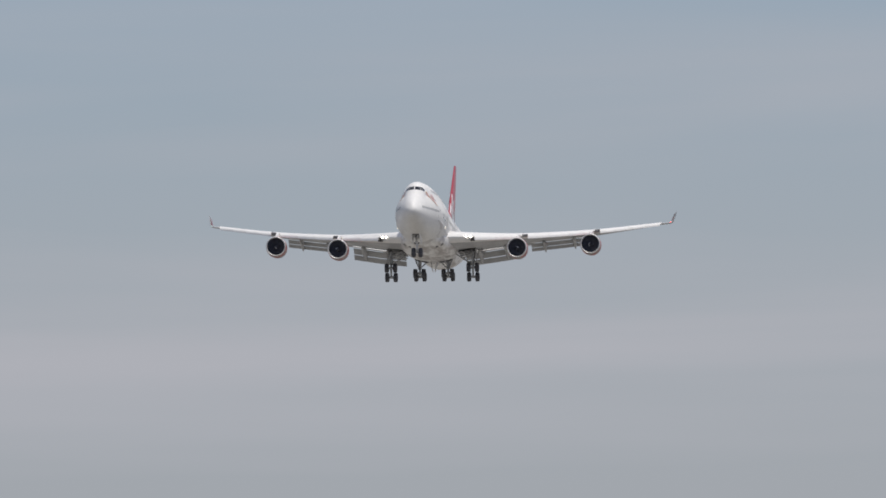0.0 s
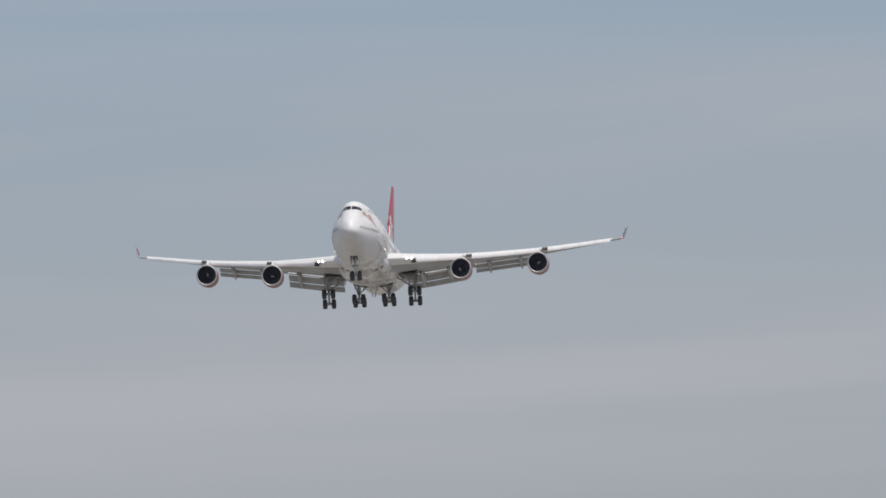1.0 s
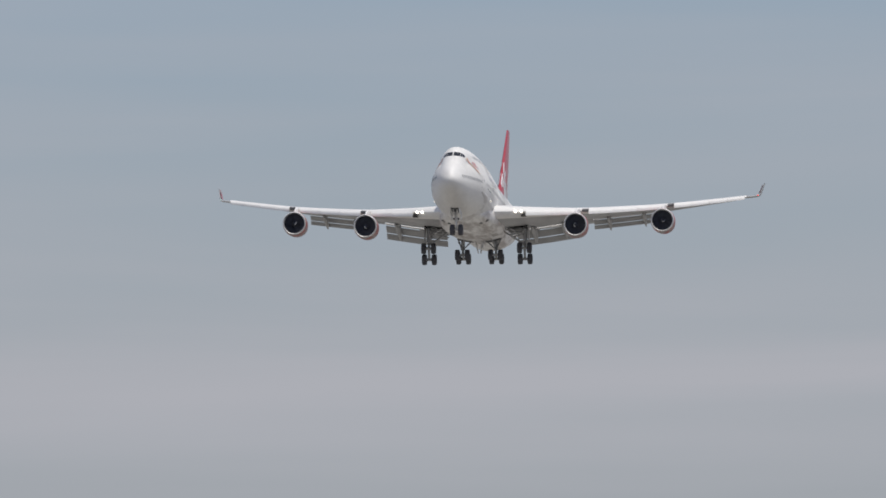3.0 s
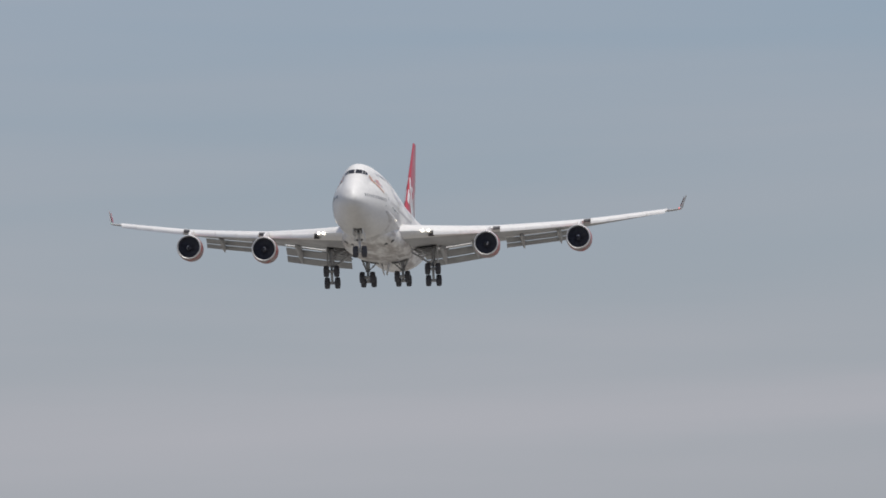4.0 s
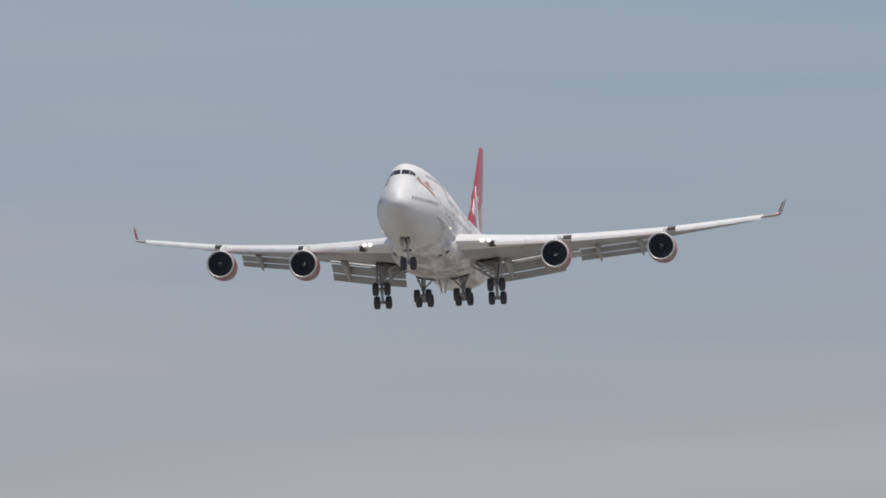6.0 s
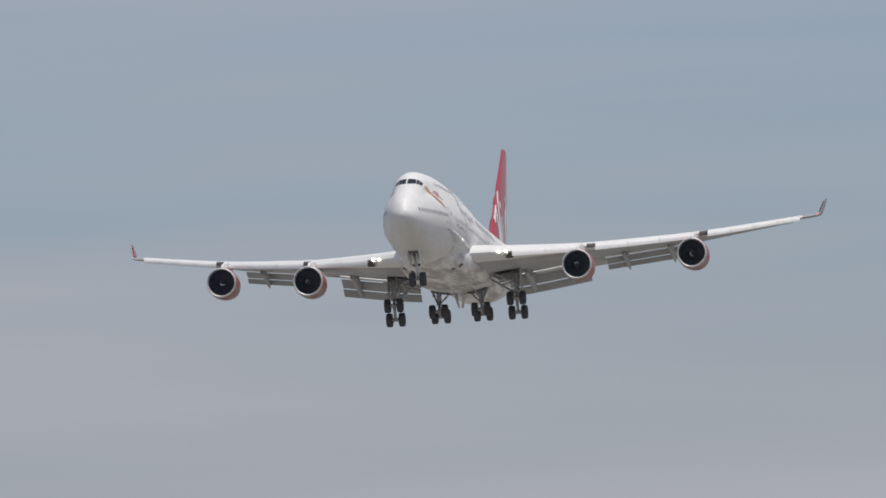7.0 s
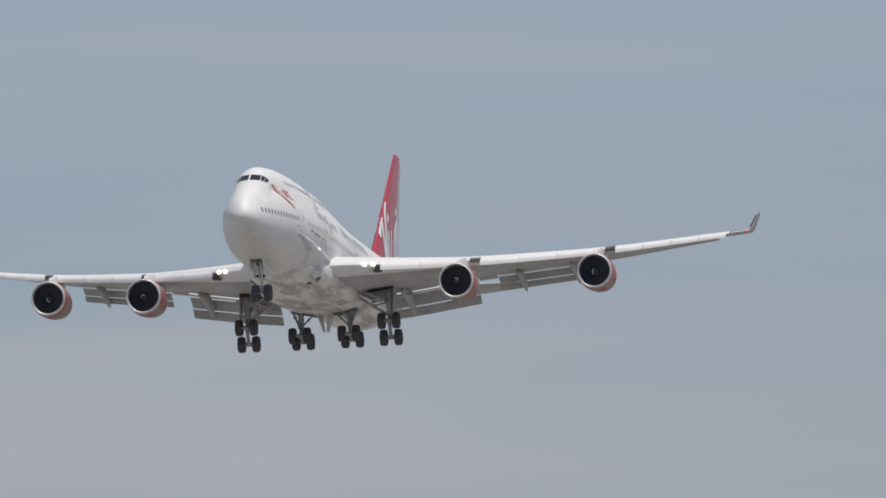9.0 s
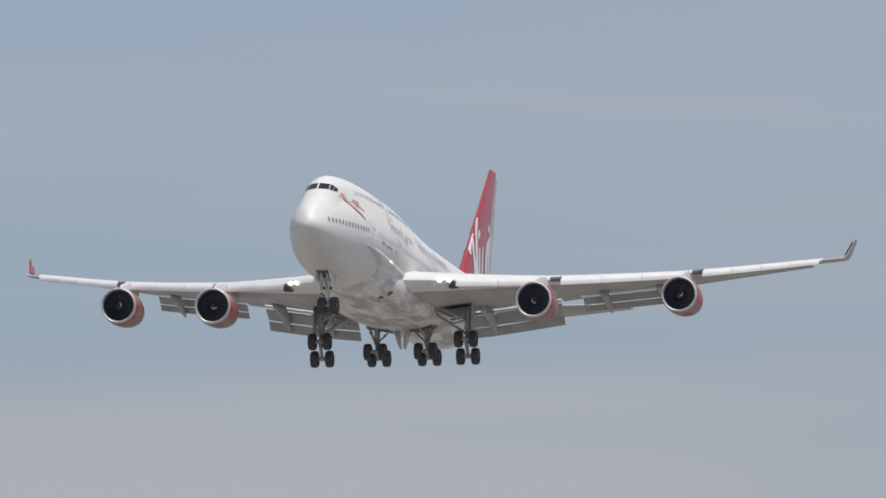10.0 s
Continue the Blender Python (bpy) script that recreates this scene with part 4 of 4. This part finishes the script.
def build_main_gear(plane, wheels, name, x, y, z, top, tilt, label):
    """A four-wheel bogie at (x, y, z), its leg running up to top; tilt: degrees by which the front axle is raised."""
    g = Geo()
    c, t = Vector((x, y, z)), Vector(top)
    mid = c + (t - c) * 0.42
    g.tube(c + Vector((0, 0, -0.1)), mid, 0.13, n=14)
    g.tube(mid, t, 0.21, 0.24, n=16)
    g.tube(mid + (t - c) * 0.02, mid - (t - c) * 0.02, 0.27, n=16)
    half = 0.735
    d = Vector((math.cos(radians(tilt)), 0, math.sin(radians(tilt))))
    g.tube(c - d * (half + 0.1), c + d * (half + 0.1), 0.13, n=12)
    for sgn in (1, -1):
        a = c + d * half * sgn
        g.tube(a + Vector((0, -0.62, 0)), a + Vector((0, 0.62, 0)), 0.085, n=10)
        g.tube(a + Vector((0, -0.3, 0)), a + Vector((0, 0.3, 0)), 0.16, n=12)
    # torque links and hydraulic lines
    k = c + (t - c) * 0.2 + Vector((-0.45, 0, 0))
    g.tube(c + Vector((-0.1, 0, 0.15)), k, 0.07, n=8)
    g.tube(k, mid + Vector((-0.15, 0, 0)), 0.07, n=8)
    g.tube(c + Vector((0.16, 0.06, 0.1)), mid + Vector((0.2, 0.08, 0.3)), 0.03, n=6)
    g.tube(c + Vector((0.14, -0.09, 0.1)), t + Vector((0.2, -0.1, -0.3)), 0.03, n=6)
    leg = part(name, g, STRUT, plane, label)
    for sgn in (1, -1):
        for w in (0.56, -0.56):
            add_wheel(wheels, c + d * half * sgn + Vector((0, w, 0)), leg)
    return leg


def brace(parent, p0, p1, r=0.1, name="brace", mat=None):
    g = Geo()
    p0, p1 = Vector(p0), Vector(p1)
    g.tube(p0, p1, r, r * 0.85, n=10)
    g.tube(p0 + (p1 - p0) * 0.44, p0 + (p1 - p0) * 0.56, r * 1.5, n=10)
    part(name, g, mat or STRUT, parent)


def gear_door(parent, corners, mat, label):
    g = Geo()
    g.plate(corners, 0.07)
    part("gear_door", g, mat, parent, label)


def build_gear(plane):
    wheels = wheel_mesh()
    for side in (1, -1):
        y = 5.49 * side
        leg = build_main_gear(plane, wheels, "wing_gear", -31.2, y, -5.38, (-31.3, y + 0.05 * side, -2.0), 53, "grey wing landing gear leg with tilted bogie")
        brace(leg, (-31.1, y - 0.1 * side, -4.3), (-31.2, y - 2.3 * side, -2.9), 0.11, "side_brace")
        brace(leg, (-31.1, y, -4.1), (-33.6, y - 0.3 * side, -2.1), 0.1, "drag_brace")
        brace(leg, (-31.0, y - 0.1 * side, -3.3), (-29.8, y - 1.6 * side, -2.7), 0.07, "retraction_strut")
        gear_door(leg, [(-30.5, y + 0.42 * side, -2.05), (-31.9, y + 0.42 * side, -2.05), (-31.8, y + 0.5 * side, -4.3), (-30.7, y + 0.5 * side, -4.3)], WING_GREY, "grey leg door")
        y = 1.9 * side
        leg = build_main_gear(plane, wheels, "body_gear", -34.33, y, -5.38, (-34.2, y, -3.4), 12, "grey body landing gear leg with level bogie")
        brace(leg, (-34.0, y + 0.1 * side, -4.5), (-34.0, y + 0.72 * side, -3.0), 0.09, "side_brace")
        brace(leg, (-34.0, y, -4.4), (-32.2, y - 0.4 * side, -3.35), 0.09, "drag_brace")
        brace(leg, (-34.0, y - 0.1 * side, -4.5), (-34.0, y - 1.15 * side, -3.5), 0.07, "side_brace")
        gear_door(leg, [(-32.7, 0.42 * side, -3.65), (-35.5, 0.42 * side, -3.6), (-34.7, 0.14 * side, -4.95), (-33.9, 0.14 * side, -4.95)], BELLY, "long stained body gear door")
    # dark plates added at the front of the body gear bays as their shade
    for side in (1, -1):
        g = Geo()
        g.plate([(-32.9, 0.8 * side, under(32.9, 0.8) + 0.05), (-32.9, 2.5 * side, under(32.9, 2.5) + 0.05), (-33.0, 2.4 * side, under(32.9, 2.5) - 0.26), (-33.0, 0.85 * side, under(32.9, 0.8) - 0.2)], 0.06)
        part("bay_shade_plate", g, CAVITY_SHADE, plane, "added dark plate for the shade at the front of the body gear bay")
    # body wheel wells: dark sheets on the skin, painted as the shade inside
    for y0, y1, s0, s1 in ((-2.5, -0.75, 32.9, 35.9), (0.75, 2.5, 32.9, 35.9)):
        g = Geo()
        verts = [(-(s0 + (s1 - s0) * i / 6), y0 + (y1 - y0) * k / 6, under(s0 + (s1 - s0) * i / 6, y0 + (y1 - y0) * k / 6) - 0.02) for i in range(7) for k in range(7)]
        g.add(verts, [(7 * i + k, 7 * i + k + 1, 7 * i + k + 8, 7 * i + k + 7) for i in range(6) for k in range(6)])
        part("wheel_well_shade", g, CAVITY_SHADE, plane, "dark sheet for the shade inside an open wheel well")
    for side in (1, -1):
        for p0, p1, rad in (((-34.9, 3.5, -2.75), (-34.4, 6.9, -2.25), 0.09), ((-34.9, 3.6, -3.05), (-34.5, 5.4, -2.7), 0.07), ((-33.2, 4.1, -2.6), (-34.8, 4.3, -3.0), 0.07), ((-33.4, 5.0, -2.45), (-34.7, 5.1, -2.8), 0.06)):
            g = Geo()
            g.tube(mirror(p0, side), mirror(p1, side), rad, n=8)
            part("support_beam", g, STRUT, plane, "dark grey beam of the wing gear bay")
        # wing wheel well: a dark plate under the wing in place of its shade
        g = Geo()
        g.plate([(-30.2, 3.5 * side, -2.72), (-30.2, 5.9 * side, -2.5), (-34.2, 5.6 * side, -2.42), (-34.6, 3.5 * side, -2.6)], 0.1)
        part("wheel_well_shade", g, CAVITY_SHADE, plane, "dark sheet for the shade inside an open wheel well")
    # nose gear
    g = Geo()
    ax = Vector((-7.95, 0, -5.42))
    g.tube(ax + Vector((0, 0, -0.05)), (-7.9, 0, -4.4), 0.10, n=14)
    g.tube((-7.9, 0, -4.5), (-7.85, 0, -2.9), 0.17, 0.2, n=16)
    g.tube((-7.9, 0, -4.42), (-7.9, 0, -4.26), 0.24, n=16)
    g.tube(ax + Vector((0, -0.5, 0)), ax + Vector((0, 0.5, 0)), 0.08, n=10)
    g.tube((-7.8, 0, -5.2), (-7.45, 0, -4.8), 0.06, n=8)
    g.tube((-7.45, 0, -4.8), (-7.75, 0, -4.35), 0.06, n=8)
    g.tube((-7.7, 0.16, -4.1), (-7.7, 0.16, -3.2), 0.04, n=6)
    g.tube((-7.7, -0.16, -4.1), (-7.7, -0.16, -3.2), 0.04, n=6)
    nose = part("nose_gear", g, GEAR_WHITE, plane, "white twin-wheel nose landing gear")
    for w in (0.46, -0.46):
        add_wheel(wheels, ax + Vector((0, w, 0)), nose)
    brace(nose, (-7.75, 0.1, -4.25), (-6.3, 0.22, -3.3), 0.085, "drag_brace", GEAR_WHITE)
    brace(nose, (-7.75, -0.1, -4.25), (-6.3, -0.22, -3.3), 0.085, "drag_brace", GEAR_WHITE)
    for side in (1, -1):
        gear_door(nose, [(-5.6, 0.5 * side, -3.15), (-7.4, 0.5 * side, -3.3), (-7.3, 0.56 * side, -3.95), (-5.8, 0.54 * side, -3.75)], WHITE, "open white nose gear door")
        gear_door(nose, [(-7.7, 0.5 * side, -3.35), (-8.5, 0.5 * side, -3.4), (-8.4, 0.55 * side, -4.3), (-7.75, 0.55 * side, -4.3)], WHITE, "small white aft nose gear door")
        g = Geo()
        g.turned([(-0.1, 0.1), (0.06, 0.11), (0.08, 0.01)], (-7.62, 0.24 * side, -4.2), n=12, cap0=True)
        part("taxi_light", g, GLASS, nose, "unlit taxi lamp")
    # nose wheel well: no recess, its shade is a dark sheet below the skin
    g = Geo()
    verts = []
    for s in (5.6, 6.5, 7.4, 8.3):
        b = curve(BOTTOM, s) - 0.03
        verts += [(-s, -0.42, b + 0.05), (-s, 0, b), (-s, 0.42, b + 0.05)]
    g.add(verts, [(3 * i + j, 3 * i + j + 1, 3 * i + j + 4, 3 * i + j + 3) for i in range(3) for j in range(2)])
    part("nose_wheel_well_shade", g, CAVITY_SHADE, plane, "dark sheet for the shade inside the open nose wheel well")


def build_airliner():
    plane = new("airliner")
    plane.empty_display_size = 2
    tagged(plane, "white four-engined wide-body airliner with red fin, wheels and flaps down", "aeroplane")
    build_fuselage(plane)
    for side in (1, -1):
        build_wing(plane, side)
    build_tail(plane)
    build_gear(plane)
    fans = []
    blade = blade_mesh()
    for i, (x, y, z) in enumerate(((-23.2, 11.97, -3.02), (-23.2, -11.97, -3.02), (-32.1, 21.12, -1.55), (-32.1, -21.12, -1.55))):
        fans.append((build_engine(plane, blade, x, y, z, 40 * i), x - 0.75, y, z, 55 * i))
    return plane, fans


build_ground()
airliner, fans = build_airliner()


def motions():
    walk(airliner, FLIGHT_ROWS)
    for fan, x, y, z, first in fans:
        walk(fan, [(0.5 * k, pose(x, y, z, first + 80 * k, 0, 0)) for k in range(21)])


motions()
